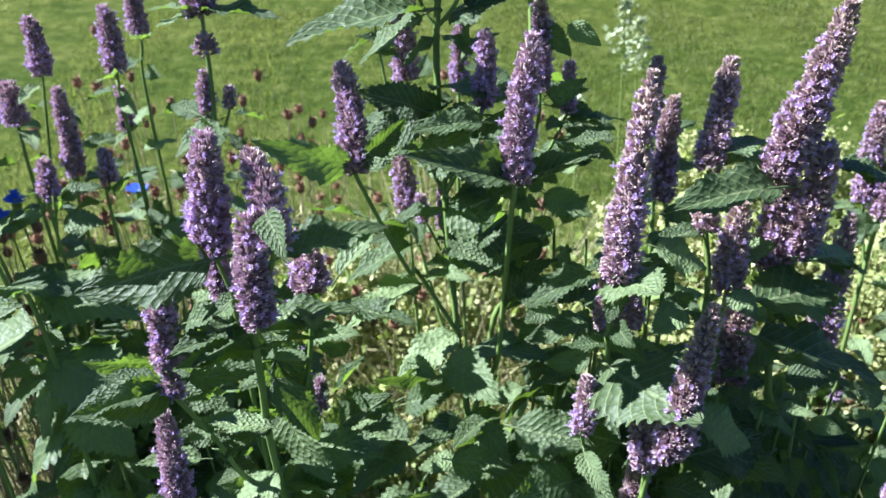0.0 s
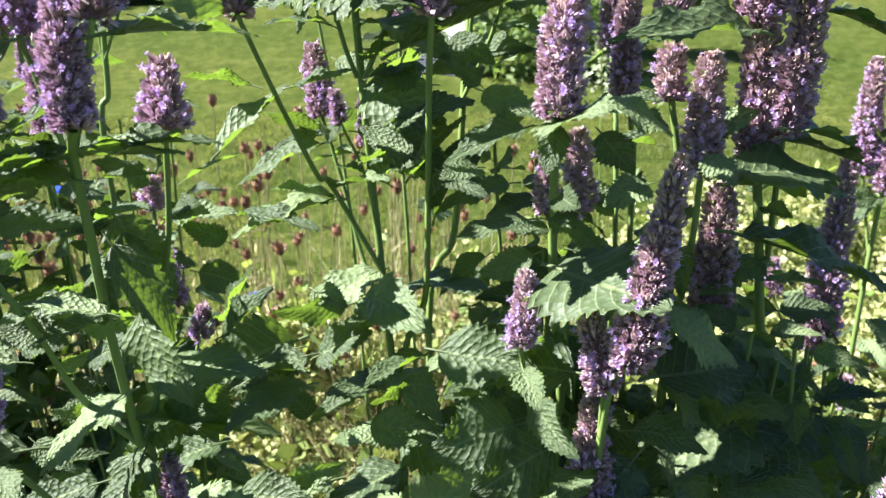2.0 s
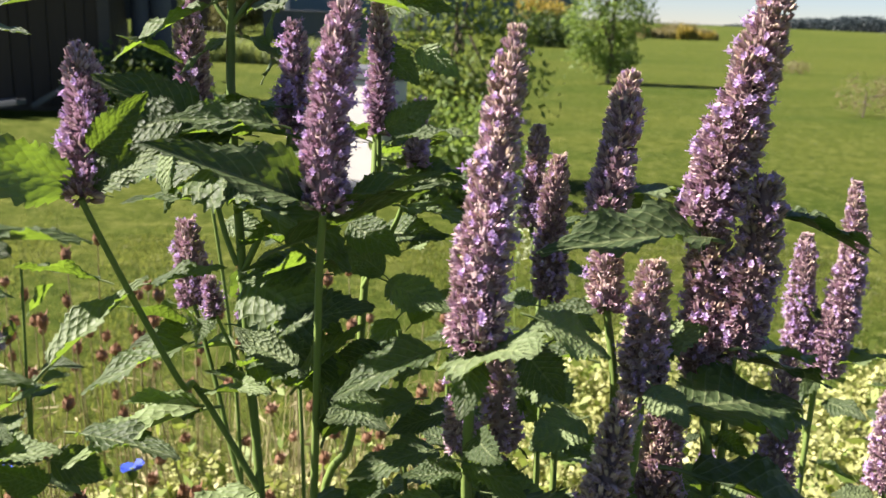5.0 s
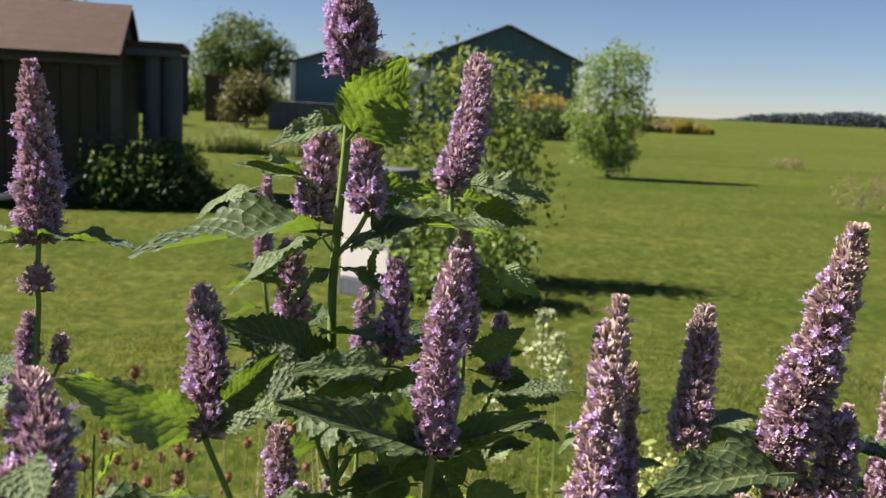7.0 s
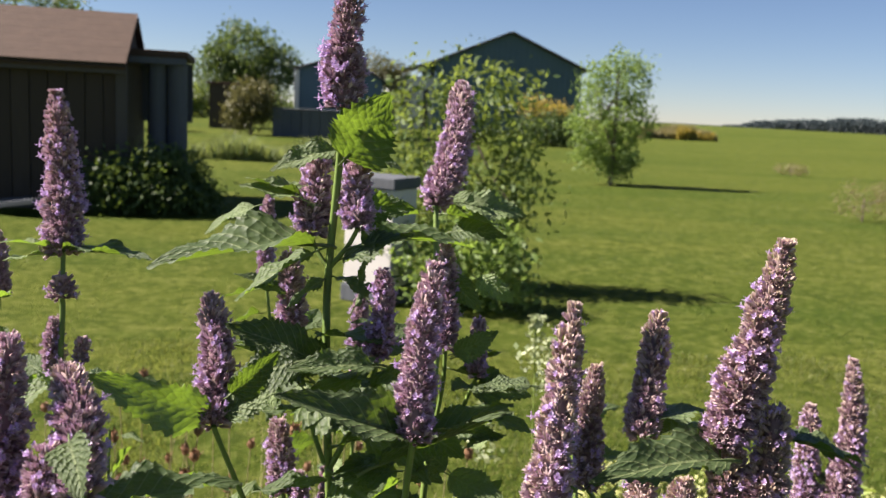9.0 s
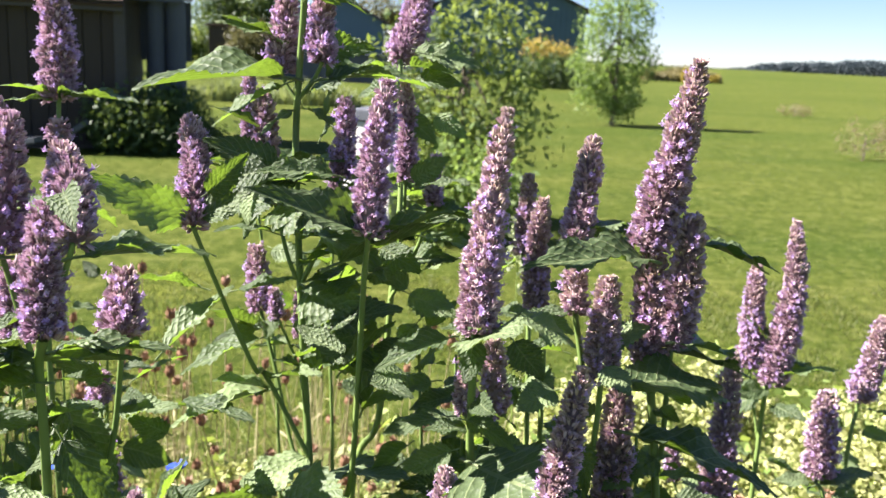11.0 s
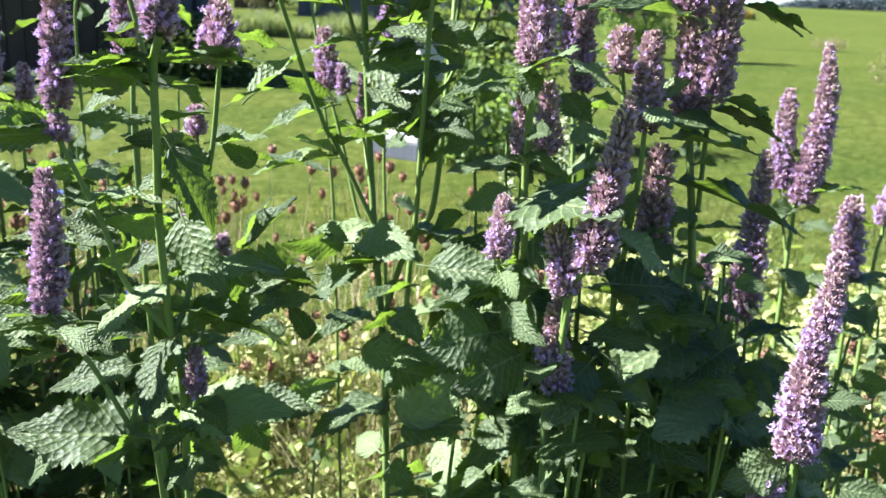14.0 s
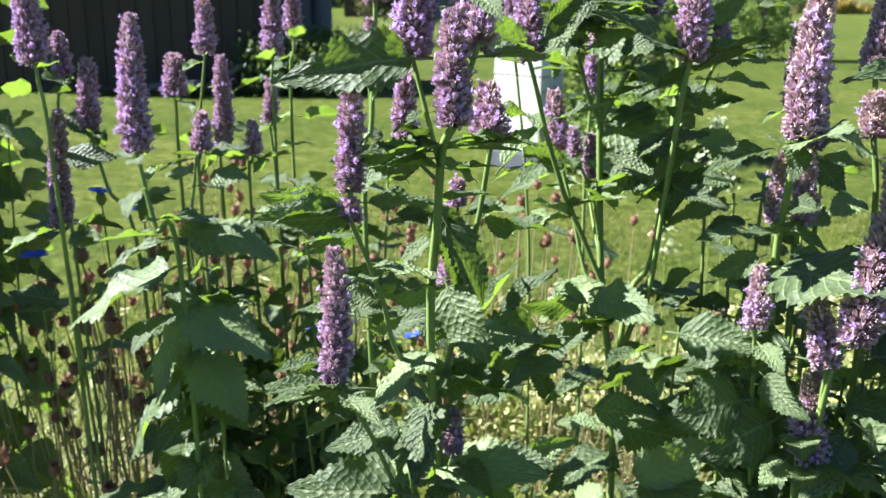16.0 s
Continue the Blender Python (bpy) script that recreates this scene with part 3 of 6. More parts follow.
def outbuilding():
    s = thing("outbuilding", -2.70, 33.0, "dark slate-blue gabled outbuilding with a pale corner board", "outbuilding")
    prof = [(0, -0.2), (3.08, -0.2), (3.08, 2.12), (1.56, 2.90), (0, 2.40)]
    bm = bmesh.new()
    f = [bm.verts.new((x, 0, z)) for x, z in prof]
    b = [bm.verts.new((x, 4, z)) for x, z in prof]
    bm.faces.new(f)
    bm.faces.new(b[::-1])
    for i in range(5):
        bm.faces.new((f[i], f[(i + 1) % 5], b[(i + 1) % 5], b[i]))
    local("wall", bm, BARNWALL, s)
    for (x0, z0), (x1, z1) in (((-0.16, 2.36), (1.56, 2.915)), ((1.56, 2.915), (3.24, 2.05))):
        ang = math.degrees(math.atan2(z1 - z0, x1 - x0))
        r = local("roof", box(bmesh.new(), (0, -0.2, 0), (math.hypot(x1 - x0, z1 - z0), 4.2, 0.06), 0.015), TRIM, s)
        r.matrix_basis = pose(x0, 0, z0, 0, -ang, 0)
    local("corner_board", box(bmesh.new(), (-0.12, -0.06, -0.1), (0.06, 0.0, 2.36), 0.01), WHITEPAINT, s, "pale corner board")
    c = thing("storage_crate", -3.3, 30.4, "low weathered grey board crate on the grass", "crate")
    for i in range(12):
        local("board", box(bmesh.new(), (i * 0.32, 0, 0), (i * 0.32 + 0.305, 0.05, 0.93), 0.01), GREYWOOD, c)
    local("lid", box(bmesh.new(), (-0.03, -0.04, 0.932), (3.88, 1.5, 0.97), 0.01), GREYWOOD, c)
    local("body", box(bmesh.new(), (0.01, 0.052, 0), (3.83, 1.45, 0.93), 0.01), GREYWOOD, c)
    d = thing("old_hut", -6.4, 36.0, "small dark weathered hut under the tree", "hut")
    local("wall", box(bmesh.new(), (0, 0, 0), (1.15, 1.2, 1.75), 0.01), BOARD, d)
    local("roof", box(bmesh.new(), (-0.12, -0.12, 1.75), (1.27, 1.3, 1.83), 0.02), SHINGLE, d)


outbuilding()


def hive():
    s = thing("beehive", 0.095, 5.25, "white painted wooden beehive of stacked boxes on a low stand", "beehive", turn=58)
    w, d = 0.14, 0.16
    local("stand", box(bmesh.new(), (-w - 0.01, -d - 0.01, 0.0), (w + 0.01, d + 0.01, 0.10), 0.006), GREYWOOD, s)
    for i, (z0, z1) in enumerate(((0.104, 0.325), (0.33, 0.545), (0.55, 0.675))):
        b = local("hive_box", box(bmesh.new(), (-w, -d, z0), (w, d, z1), 0.006), WHITEPAINT, s)
        for y in (-d - 0.012, d):
            local("handle", box(bmesh.new(), (-0.05, y, (z0 + z1) / 2), (0.05, y + 0.012, (z0 + z1) / 2 + 0.02), 0.004), WHITEPAINT, b)
    local("lid", box(bmesh.new(), (-w - 0.018, -d - 0.018, 0.679), (w + 0.018, d + 0.018, 0.745), 0.008), GREYWOOD, s, "weathered grey lid")


hive()

# ---- trees and shrubs ----


def foliage_material(name, a, b, glow, amount=0.4):
    k = Mat(name, 0.55, 0.3)
    k.color(k.mix(k.island(), a, b))
    k.translucent(glow, amount)
    return k.m


PALE_TREE = foliage_material("pale_tree_leaf", (0.080, 0.135, 0.030), (0.180, 0.245, 0.075), (0.28, 0.40, 0.07))
GREEN_TREE = foliage_material("tree_leaf", (0.03, 0.06, 0.02), (0.08, 0.12, 0.04), (0.14, 0.20, 0.03), 0.3)
SHRUB_LEAF = foliage_material("shrub_leaf", (0.055, 0.10, 0.028), (0.16, 0.21, 0.07), (0.25, 0.32, 0.05))
YELLOW_BLOOM = foliage_material("yellow_bloom", (0.22, 0.19, 0.04), (0.42, 0.32, 0.07), (0.4, 0.32, 0.05))
DRY_GRASS = foliage_material("dry_grass", (0.14, 0.13, 0.06), (0.25, 0.22, 0.10), (0.25, 0.22, 0.08))
OLIVE_LEAF = foliage_material("olive_leaf", (0.045, 0.055, 0.018), (0.13, 0.12, 0.045), (0.16, 0.15, 0.04), 0.25)
BARK = plain("bark", (0.09, 0.07, 0.05), (0.16, 0.13, 0.10), 30.0, 0.85, 0.6, 0.01)


def blades(rng, centres, size, flat=0.0, ratio=0.45):
    """Small pointed leaves at the centres, turned at random: vertices and faces, two triangles each."""
    n = len(centres)
    d = rng.normal(size=(n, 3))
    d[:, 2] *= 1 - flat
    d /= np.linalg.norm(d, axis=1)[:, None]
    s = np.cross(d, rng.normal(size=(n, 3)))
    s /= np.linalg.norm(s, axis=1)[:, None]
    ln = size * rng.uniform(0.6, 1.3, n)[:, None]
    c = np.asarray(centres)
    v = np.stack([c - d * ln * 0.5, c + s * ln * ratio * 0.5, c + d * ln * 0.5, c - s * ln * ratio * 0.5], axis=1).reshape(-1, 3)
    f = np.arange(n * 4).reshape(-1, 4)
    return v, f


def crown_points(rng, lobes, n, fill=0.45):
    """Points in a set of lobes (centre, radii), denser near their skins."""
    out = []
    vol = np.array([r[0] * r[1] * r[2] for _, r in lobes]) ** 0.75
    for (c, r), k in zip(lobes, (vol / vol.sum() * n).astype(int)):
        d = rng.normal(size=(k, 3))
        d /= np.linalg.norm(d, axis=1)[:, None]
        rad = rng.uniform(fill, 1.0, k) ** 0.6 * (1 + 0.18 * np.sin(d[:, 0] * 7 + c[0]) * np.sin(d[:, 2] * 6))
        out.append(np.array(c) + d * rad[:, None] * np.array(r))
    return np.vstack(out)


def tree(name, x, y, trunk_h, r, lobes, count, leaf_size, leaf_mat, label, seed, limbs=7, category="tree", crown="crown"):
    rng = np.random.default_rng(seed)
    t = thing(name, x, y, label, category, z=float(ground_height(np.array(x), np.array(y))))
    v, f, _ = tube([(0, 0, -0.05), (0.02, 0.01, trunk_h * 0.5), (0.0, 0.03, trunk_h)], r, r * 0.45, 9, 6)
    tr = part_mesh("trunk", mesh_of("trunk", v, f), BARK, None)
    tr.parent = t
    for i in range(limbs):
        c, rr = lobes[i % len(lobes)]
        s = rng.uniform(0.25, 0.95) * trunk_h
        end = np.array(c) + rng.normal(size=3) * np.array(rr) * 0.4
        v, f, _ = tube([(0.01, 0.01, s), (np.array([0, 0, s]) * 0.5 + end * 0.5) + [0, 0, -0.05 * trunk_h], end], r * 0.4, r * 0.1, 6, 4)
        lb = part_mesh("limb", mesh_of("limb", v, f), BARK, None)
        lb.parent = t
    clumps = crown_points(rng, lobes, max(30, count // 14))
    pts = (clumps[rng.integers(0, len(clumps), count)] + rng.normal(size=(count, 3)) * leaf_size * 1.1)
    v, f = blades(rng, pts, leaf_size)
    c = part_mesh(crown, mesh_of(crown, v, f, smooth=False), leaf_mat, None)
    c.parent = t
    return t


tree("young_tree", 4.37, 15.7, 2.0, 0.045,
     [((-0.05, 0, 1.95), (0.30, 0.3, 0.42)), ((-0.42, 0.1, 1.75), (0.26, 0.3, 0.42)), ((0.32, 0, 1.85), (0.24, 0.3, 0.45)), ((-0.45, 0, 1.05), (0.42, 0.4, 0.35)),
      ((0.25, 0, 1.15), (0.45, 0.4, 0.45)), ((0.05, 0.1, 0.58), (0.50, 0.4, 0.36)), ((-0.5, 0, 0.55), (0.28, 0.25, 0.24)), ((0.1, 0, 0.32), (0.30, 0.28, 0.22))], 7800, 0.078, PALE_TREE, "slim young tree with pale silvery green leaves on the lawn", 3, 12)
tree("tree", -5.6, 40.0, 3.0, 0.16, [((0, 0, 3.3), (1.5, 1.4, 1.1)), ((-1.2, 0, 2.6), (1.0, 1.1, 0.9)), ((1.3, 0, 2.5), (1.1, 1.1, 1.0)), ((0, 0, 2.0), (1.4, 1.2, 0.8))],
     9000, 0.20, GREEN_TREE, "broad dark green tree behind the outbuildings", 4, 8)
tree("tree", -11.2, 31.0, 3.4, 0.16, [((0, 0, 3.7), (1.5, 1.4, 1.0)), ((1.0, 0, 3.3), (0.9, 1.0, 0.8))], 2600, 0.19, GREEN_TREE, "dark green tree rising over the shed roof", 5, 6)
tree("bush", -4.05, 30.5, 1.0, 0.06, [((0, 0, 1.15), (0.68, 0.6, 0.62)), ((-0.35, 0, 0.7), (0.5, 0.5, 0.5)), ((0.35, 0.1, 0.9), (0.45, 0.5, 0.6))], 5200, 0.13, OLIVE_LEAF,
     "rounded dark olive bush on the far grass", 6, 6, "bush")
tree("bush", 0.1, 41.0, 1.9, 0.08, [((0, 0, 2.9), (1.0, 0.8, 0.55)), ((0.9, 0, 2.6), (0.6, 0.6, 0.6)), ((0.3, 0, 1.6), (1.2, 0.7, 1.1))], 4200, 0.16, OLIVE_LEAF,
     "brownish olive thicket between the far buildings", 16, 6, "bush")
for bx, bs, sd in ((-12.3, 1.30, 17), (-10.4, 1.15, 18), (-8.4, 1.25, 19), (-6.4, 1.10, 20)):
    tree("bush", bx, 56.0, bs, 0.06, [((0, 0, bs * 1.2), (bs, bs * 0.7, bs * 0.75)), ((bs * 0.5, 0, bs * 0.6), (bs, bs * 0.7, bs * 0.6)), ((-bs * 0.6, 0, bs * 0.6), (bs * 0.8, bs * 0.6, bs * 0.6))], 2600, 0.24, SHRUB_LEAF,
         "yellow-green bush on the bank behind the far buildings", sd, 5, "bush")
tree("tall_shrub", 0.62, 5.75, 1.15, 0.022,
     [((0.05, 0, 1.28), (0.20, 0.2, 0.30)), ((-0.28, 0, 1.12), (0.22, 0.2, 0.34)), ((0.30, 0, 1.12), (0.20, 0.2, 0.38)), ((0.1, 0, 0.75), (0.45, 0.3, 0.35)), ((0.42, 0, 0.60), (0.24, 0.2, 0.22)),
      ((-0.3, 0.1, 0.6), (0.30, 0.3, 0.35)), ((0.1, 0, 0.35), (0.42, 0.3, 0.30))], 4600, 0.058, SHRUB_LEAF, "loose leafy green shrub beside the beehive", 7, 16, "shrub")
tree("herb_clump", 0.55, 5.1, 0.3, 0.012, [((0, 0, 0.28), (0.36, 0.3, 0.28)), ((0.2, 0, 0.2), (0.25, 0.25, 0.22))], 2600, 0.055, PALE_TREE, "low grey-green herb clump at the shrub's foot", 8, 8, "herb")
tree("goldenrod", 6.6, 34.0, 1.0, 0.05, [((-0.3, 0, 1.45), (0.6, 0.5, 0.32)), ((0.55, 0, 1.35), (0.5, 0.5, 0.3))], 1500, 0.12, YELLOW_BLOOM, "yellow-flowering bush in front of the barn", 9, 6, "bush", "blossoms")
tree("bush", 6.9, 33.6, 0.6, 0.05, [((0, 0, 0.6), (0.95, 0.7, 0.55)), ((0.7, 0, 0.45), (0.6, 0.5, 0.4)), ((-0.9, 0, 0.6), (0.5, 0.5, 0.5))], 4500, 0.13, GREEN_TREE, "dark green bush below the yellow flowers", 10, 6, "bush")
for bx, by, bs, sd in ((-2.45, 8.72, 0.30, 11), (-2.10, 8.80, 0.36, 12), (-1.82, 8.95, 0.33, 13)):
    tree("bush", bx, by, bs, 0.015, [((0, 0, bs * 0.95), (bs * 0.75, bs * 0.6, bs * 0.85)), ((0.1, 0, bs * 0.5), (bs * 0.85, bs * 0.6, bs * 0.5))], 3600, 0.06, GREEN_TREE,
         "dark green bush growing against the shed", sd, 6, "bush")
tree("dry_weed", 6.45, 11.0, 0.35, 0.012, [((0, 0, 0.28), (0.42, 0.3, 0.22)), ((0.4, 0, 0.38), (0.3, 0.3, 0.2))], 1500, 0.034, DRY_GRASS, "straggling dry brown weed on the lawn", 14, 8, "weed")
tree("dry_weed", 10.6, 21.5, 0.2, 0.012, [((0, 0, 0.15), (0.42, 0.3, 0.12))], 700, 0.05, DRY_GRASS, "low dry brown weed on the lawn", 15, 5, "weed")


def grass_strip(name, x0, x1, y0, y1, h, count, mat, label, seed, wide=0.02, thin=1.0, tilt=0.22):
    """Upright tall grass or weeds over a strip of ground, as one thing that nobody could count."""
    rng = np.random.default_rng(seed)
    x, y = rng.uniform(x0, x1, count), y0 + (y1 - y0) * rng.uniform(0, 1, count) ** thin
    z = ground_height(x, y)
    hh = h * rng.uniform(0.45, 1.0, count) * (0.75 + 0.25 * np.sin(x * 2.1 / max(0.2, h) + y))
    lean = rng.normal(0, tilt, (count, 2)) * hh[:, None]
    th = rng.uniform(0, 6.28, count)
    w = np.stack([np.cos(th), np.sin(th), 0 * th], axis=-1) * wide * 0.5
    b = np.stack([x, y, z - 0.01], axis=-1)
    mid = b + np.stack([lean[:, 0] * 0.35, lean[:, 1] * 0.35, hh * 0.6], axis=-1)
    top = b + np.stack([lean[:, 0], lean[:, 1], hh], axis=-1)
    v = np.stack([b - w, b + w, mid + w * 0.8, mid - w * 0.8, top], axis=1).reshape(-1, 3)
    o = np.arange(count) * 5
    f = np.stack([o, o + 1, o + 2, o + 3], axis=-1).tolist() + np.stack([o + 3, o + 2, o + 4], axis=-1).tolist()
    ob = new(name, mesh_of(name, v, f, smooth=False))
    ob.data.materials.append(mat)
    return tagged(ob, label, "grass", kind="stuff")


GRASS = foliage_material("grass_blade", (0.055, 0.085, 0.012), (0.175, 0.185, 0.065), (0.25, 0.29, 0.05), 0.40)
grass_strip("tall_grass", -3.8, -0.2, 17.0, 18.6, 0.56, 5200, foliage_material("bank_grass", (0.09, 0.14, 0.05), (0.20, 0.22, 0.09), (0.25, 0.3, 0.07)), "tall unmown grass along the far edge of the lawn", 21, 0.03, tilt=0.3)
grass_strip("field_edge", 16.8, 21.5, 53.5, 55, 1.15, 2200, DRY_GRASS, "tawny tall weeds at the edge of the field", 22, 0.10)
grass_strip("field_edge_blossoms", 18.8, 21.2, 53.2, 53.6, 1.1, 260, YELLOW_BLOOM, "yellow flowering weeds at the edge of the field", 23, 0.16)
grass_strip("lawn_grass", -1.6, 3.0, 1.55, 4.2, 0.040, 60000, GRASS, "mown grass blades of the lawn beside the bed", 24, 0.005)
grass_strip("lawn_grass_far", -4.5, 7.5, 4.0, 13.0, 0.022, 42000, GRASS, "mown grass blades of the lawn farther off", 25, 0.011, 2.2)


def far_woods():
    """A low line of woods on the horizon."""
    rng = np.random.default_rng(31)
    n = 60000
    x = 120 + 780 * rng.uniform(0, 1, n) ** 1.6
    h = 8.2 + 2.2 * np.sin(x * 0.021) + 1.2 * np.sin(x * 0.09) + 0.8 * np.sin(x * 0.31) + 0.6 * np.sin(x * 0.83) - np.clip((330 - x) / 12, 0, 8)
    z = np.maximum(0.6, h) * rng.uniform(0, 1, n) ** 0.8
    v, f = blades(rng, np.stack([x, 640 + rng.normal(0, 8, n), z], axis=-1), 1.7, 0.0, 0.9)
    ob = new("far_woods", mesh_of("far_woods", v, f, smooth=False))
    # the blue-grey haze of distance is put into these leaf colours
    ob.data.materials.append(foliage_material("hazed_foliage", (0.036, 0.052, 0.056), (0.050, 0.068, 0.072), (0.050, 0.068, 0.072), 0.45))
    tagged(ob, "hazy blue-green line of distant woods", "woods", kind="stuff")


far_woods()

# ---- the hyssops ----


# a clump of hyssop
plant = hyssop(0.036, 0.515, "tall bright green stem carrying lilac flower spikes")
stem(plant, ((0.036, 0.515, 0.000), (0.019, 0.522, 0.619), (0.013, 0.530, 0.728), (0.005, 0.560, 0.798), (-0.002, 0.566, 0.897), (-0.007, 0.567, 0.999), (-0.007, 0.569, 1.042), (-0.003, 0.560, 1.098), (-0.001, 0.549, 1.134)), .0037, .0023, leaves=6, seed=11, first=0.46, gap=0.05)
stem(plant, ((0.013, 0.530, 0.728), (0.025, 0.528, 0.774), (0.034, 0.524, 0.797), (0.037, 0.510, 0.861), (0.039, 0.492, 0.938), (0.041, 0.483, 0.972)), .0026, .0019, leaves=4, seed=12)
stem(plant, ((0.005, 0.560, 0.798), (-0.014, 0.556, 0.839), (-0.026, 0.550, 0.865), (-0.029, 0.535, 0.872), (-0.043, 0.522, 0.912), (-0.054, 0.506, 0.951), (-0.060, 0.500, 0.971)), .0026, .0018, leaves=3, seed=13)
stem(plant, ((0.008, 0.550, 0.766), (-0.008, 0.567, 0.805), (-0.020, 0.578, 0.853), (-0.032, 0.588, 0.895)), .0022, .0015, leaves=3, seed=14)
stem(plant, ((-0.006, 0.566, 0.924), (-0.013, 0.572, 0.941), (-0.020, 0.580, 0.966), (-0.029, 0.587, 1.000)), .0022, .0016, leaves=2, seed=15)
stem(plant, ((-0.005, 0.566, 0.916), (0.008, 0.562, 0.945), (0.019, 0.552, 0.973), (0.023, 0.546, 0.997)), .0022, .0016, leaves=2, seed=16)
stem(plant, ((-0.007, 0.569, 1.042), (-0.014, 0.572, 1.051), (-0.018, 0.575, 1.060)), .0018, .0014)
stem(plant, ((-0.007, 0.569, 1.042), (0.003, 0.565, 1.055), (0.009, 0.560, 1.067)), .0018, .0014)
stem(plant, ((0.003, 0.562, 0.815), (-0.004, 0.590, 0.852), (-0.005, 0.600, 0.872)), .0015, .0012)
stem(plant, ((0.004, 0.560, 0.807), (-0.003, 0.570, 0.856), (-0.019, 0.575, 0.895)), .0015, .0012)
spike(plant, (-0.001, 0.549, 1.134), (0.001, 0.550, 1.202), 0.0153, 80, pair=0, taper=0.64)
spike(plant, (-0.018, 0.575, 1.060), (-0.015, 0.585, 1.112), 0.0132, 81, pair=0)
spike(plant, (0.009, 0.560, 1.067), (0.009, 0.575, 1.114), 0.0120, 82, pair=0)
spike(plant, (-0.029, 0.587, 1.000), (-0.033, 0.595, 1.046), 0.0118, 83)
spike(plant, (0.023, 0.546, 0.997), (0.024, 0.550, 1.046), 0.0096, 84)
spike(plant, (0.041, 0.483, 0.972), (0.050, 0.500, 1.060), 0.0129, 85, pair=0)
spike(plant, (-0.060, 0.500, 0.971), (-0.068, 0.535, 1.032), 0.0122, 86, pair=0)
spike(plant, (-0.032, 0.588, 0.895), (-0.036, 0.597, 0.940), 0.0115, 87, tan=0.7)
spike(plant, (-0.005, 0.600, 0.872), (-0.006, 0.600, 0.907), 0.0078, 88)
spike(plant, (-0.019, 0.575, 0.895), (-0.022, 0.575, 0.915), 0.0065, 89)
leaf(plant, (-0.016, 0.560, 1.056), (-0.096, 0.522, 1.065), 0, 5, 1.20, (0.0, -0.12, 1.0))
leaf(plant, (-0.016, 0.565, 1.051), (-0.061, 0.550, 1.030), -0, 1, 0.9)
leaf(plant, (0.012, 0.566, 1.056), (0.078, 0.596, 1.068), 0, 5, 1.2, (0.0, -0.15, 1.0))
leaf(plant, (0.001, 0.550, 1.107), (0.024, 0.518, 1.136), 0, 6, 1.30, (0.30, -0.9, 0.25))
leaf(plant, (-0.005, 0.550, 1.111), (-0.038, 0.530, 1.105), 0, 0, 0.85, (0.2, -0.5, 0.8))
leaf(plant, (0.004, 0.555, 1.110), (0.038, 0.560, 1.104), 0, 5, 1.10, (0.3, -0.2, 0.9))
leaf(plant, (-0.062, 0.500, 0.977), (-0.107, 0.465, 0.998), 0, 3, 0.72, (0.35, -0.9, 0.0))
leaf(plant, (-0.055, 0.500, 0.977), (-0.024, 0.500, 0.998), 0, 0, 1.0, (0.4, -0.6, 0.6))
leaf(plant, (0.037, 0.485, 0.973), (-0.016, 0.455, 1.010), 0, 5, 0.85, (0.2, -0.55, 0.8))
leaf(plant, (0.044, 0.485, 0.971), (0.093, 0.495, 0.990), -1.5, 2, 0.8)
leaf(plant, (-0.020, 0.575, 0.975), (-0.058, 0.540, 1.013), -6, 0, 1)
leaf(plant, (0.003, 0.550, 0.959), (0.053, 0.500, 0.968), 0, 3, 1)
leaf(plant, (-0.024, 0.553, 0.849), (-0.079, 0.504, 0.856), -6, 0, 0.9, SUNWARD)
leaf(plant, (0.021, 0.530, 0.905), (0.057, 0.500, 0.929), 5, 6, 0.96, SUNWARD)
leaf(plant, (-0.074, 0.490, 0.900), (-0.042, 0.530, 0.931), 12, 2, 0.7, SUNWARD)
leaf(plant, (-0.063, 0.545, 0.963), (-0.080, 0.530, 0.970), -0, 0, 1)
leaf(plant, (0.009, 0.565, 0.857), (-0.017, 0.540, 0.882), -6, 1, 1)
leaf(plant, (0.002, 0.560, 0.798), (-0.040, 0.518, 0.798), -3, 3, 1)
leaf(plant, (0.015, 0.550, 0.789), (0.071, 0.520, 0.811), -4.5, 1, 1.1)
leaf(plant, (0.013, 0.530, 0.730), (-0.025, 0.495, 0.757), -6, 6, 0.88)
leaf(plant, (0.014, 0.530, 0.739), (0.043, 0.488, 0.747), 6, 3, 0.96)
leaf(plant, (-0.023, 0.580, 1.081), (-0.054, 0.565, 1.097), -3, 1, 0.9)
leaf(plant, (-0.033, 0.585, 1.022), (-0.062, 0.575, 1.037), -6, 2, 1)
leaf(plant, (-0.010, 0.565, 0.984), (-0.056, 0.540, 1.014), -4.5, 0, 1)
leaf(plant, (-0.020, 0.565, 0.975), (-0.067, 0.590, 0.975), -10, 6, 0.96, SUNWARD)
leaf(plant, (-0.006, 0.565, 0.978), (0.019, 0.520, 0.998), -6, 3, 0.96)
leaf(plant, (0.005, 0.530, 0.777), (-0.015, 0.500, 0.796), -10, 6, 1.04, SUNWARD)
leaf(plant, (0.007, 0.530, 0.772), (0.027, 0.510, 0.800), 8, 5, 0.9, SUNWARD)
leaf(plant, (0.084, 0.520, 0.871), (0.041, 0.510, 0.869), -10, 3, 0.96, SUNWARD)
leaf(plant, (0.093, 0.490, 0.860), (0.052, 0.470, 0.866), -11, 6, 0.88, SUNWARD)
leaf(plant, (0.034, 0.540, 0.931), (-0.002, 0.545, 0.929), -11, 6, 1.12, SUNWARD)
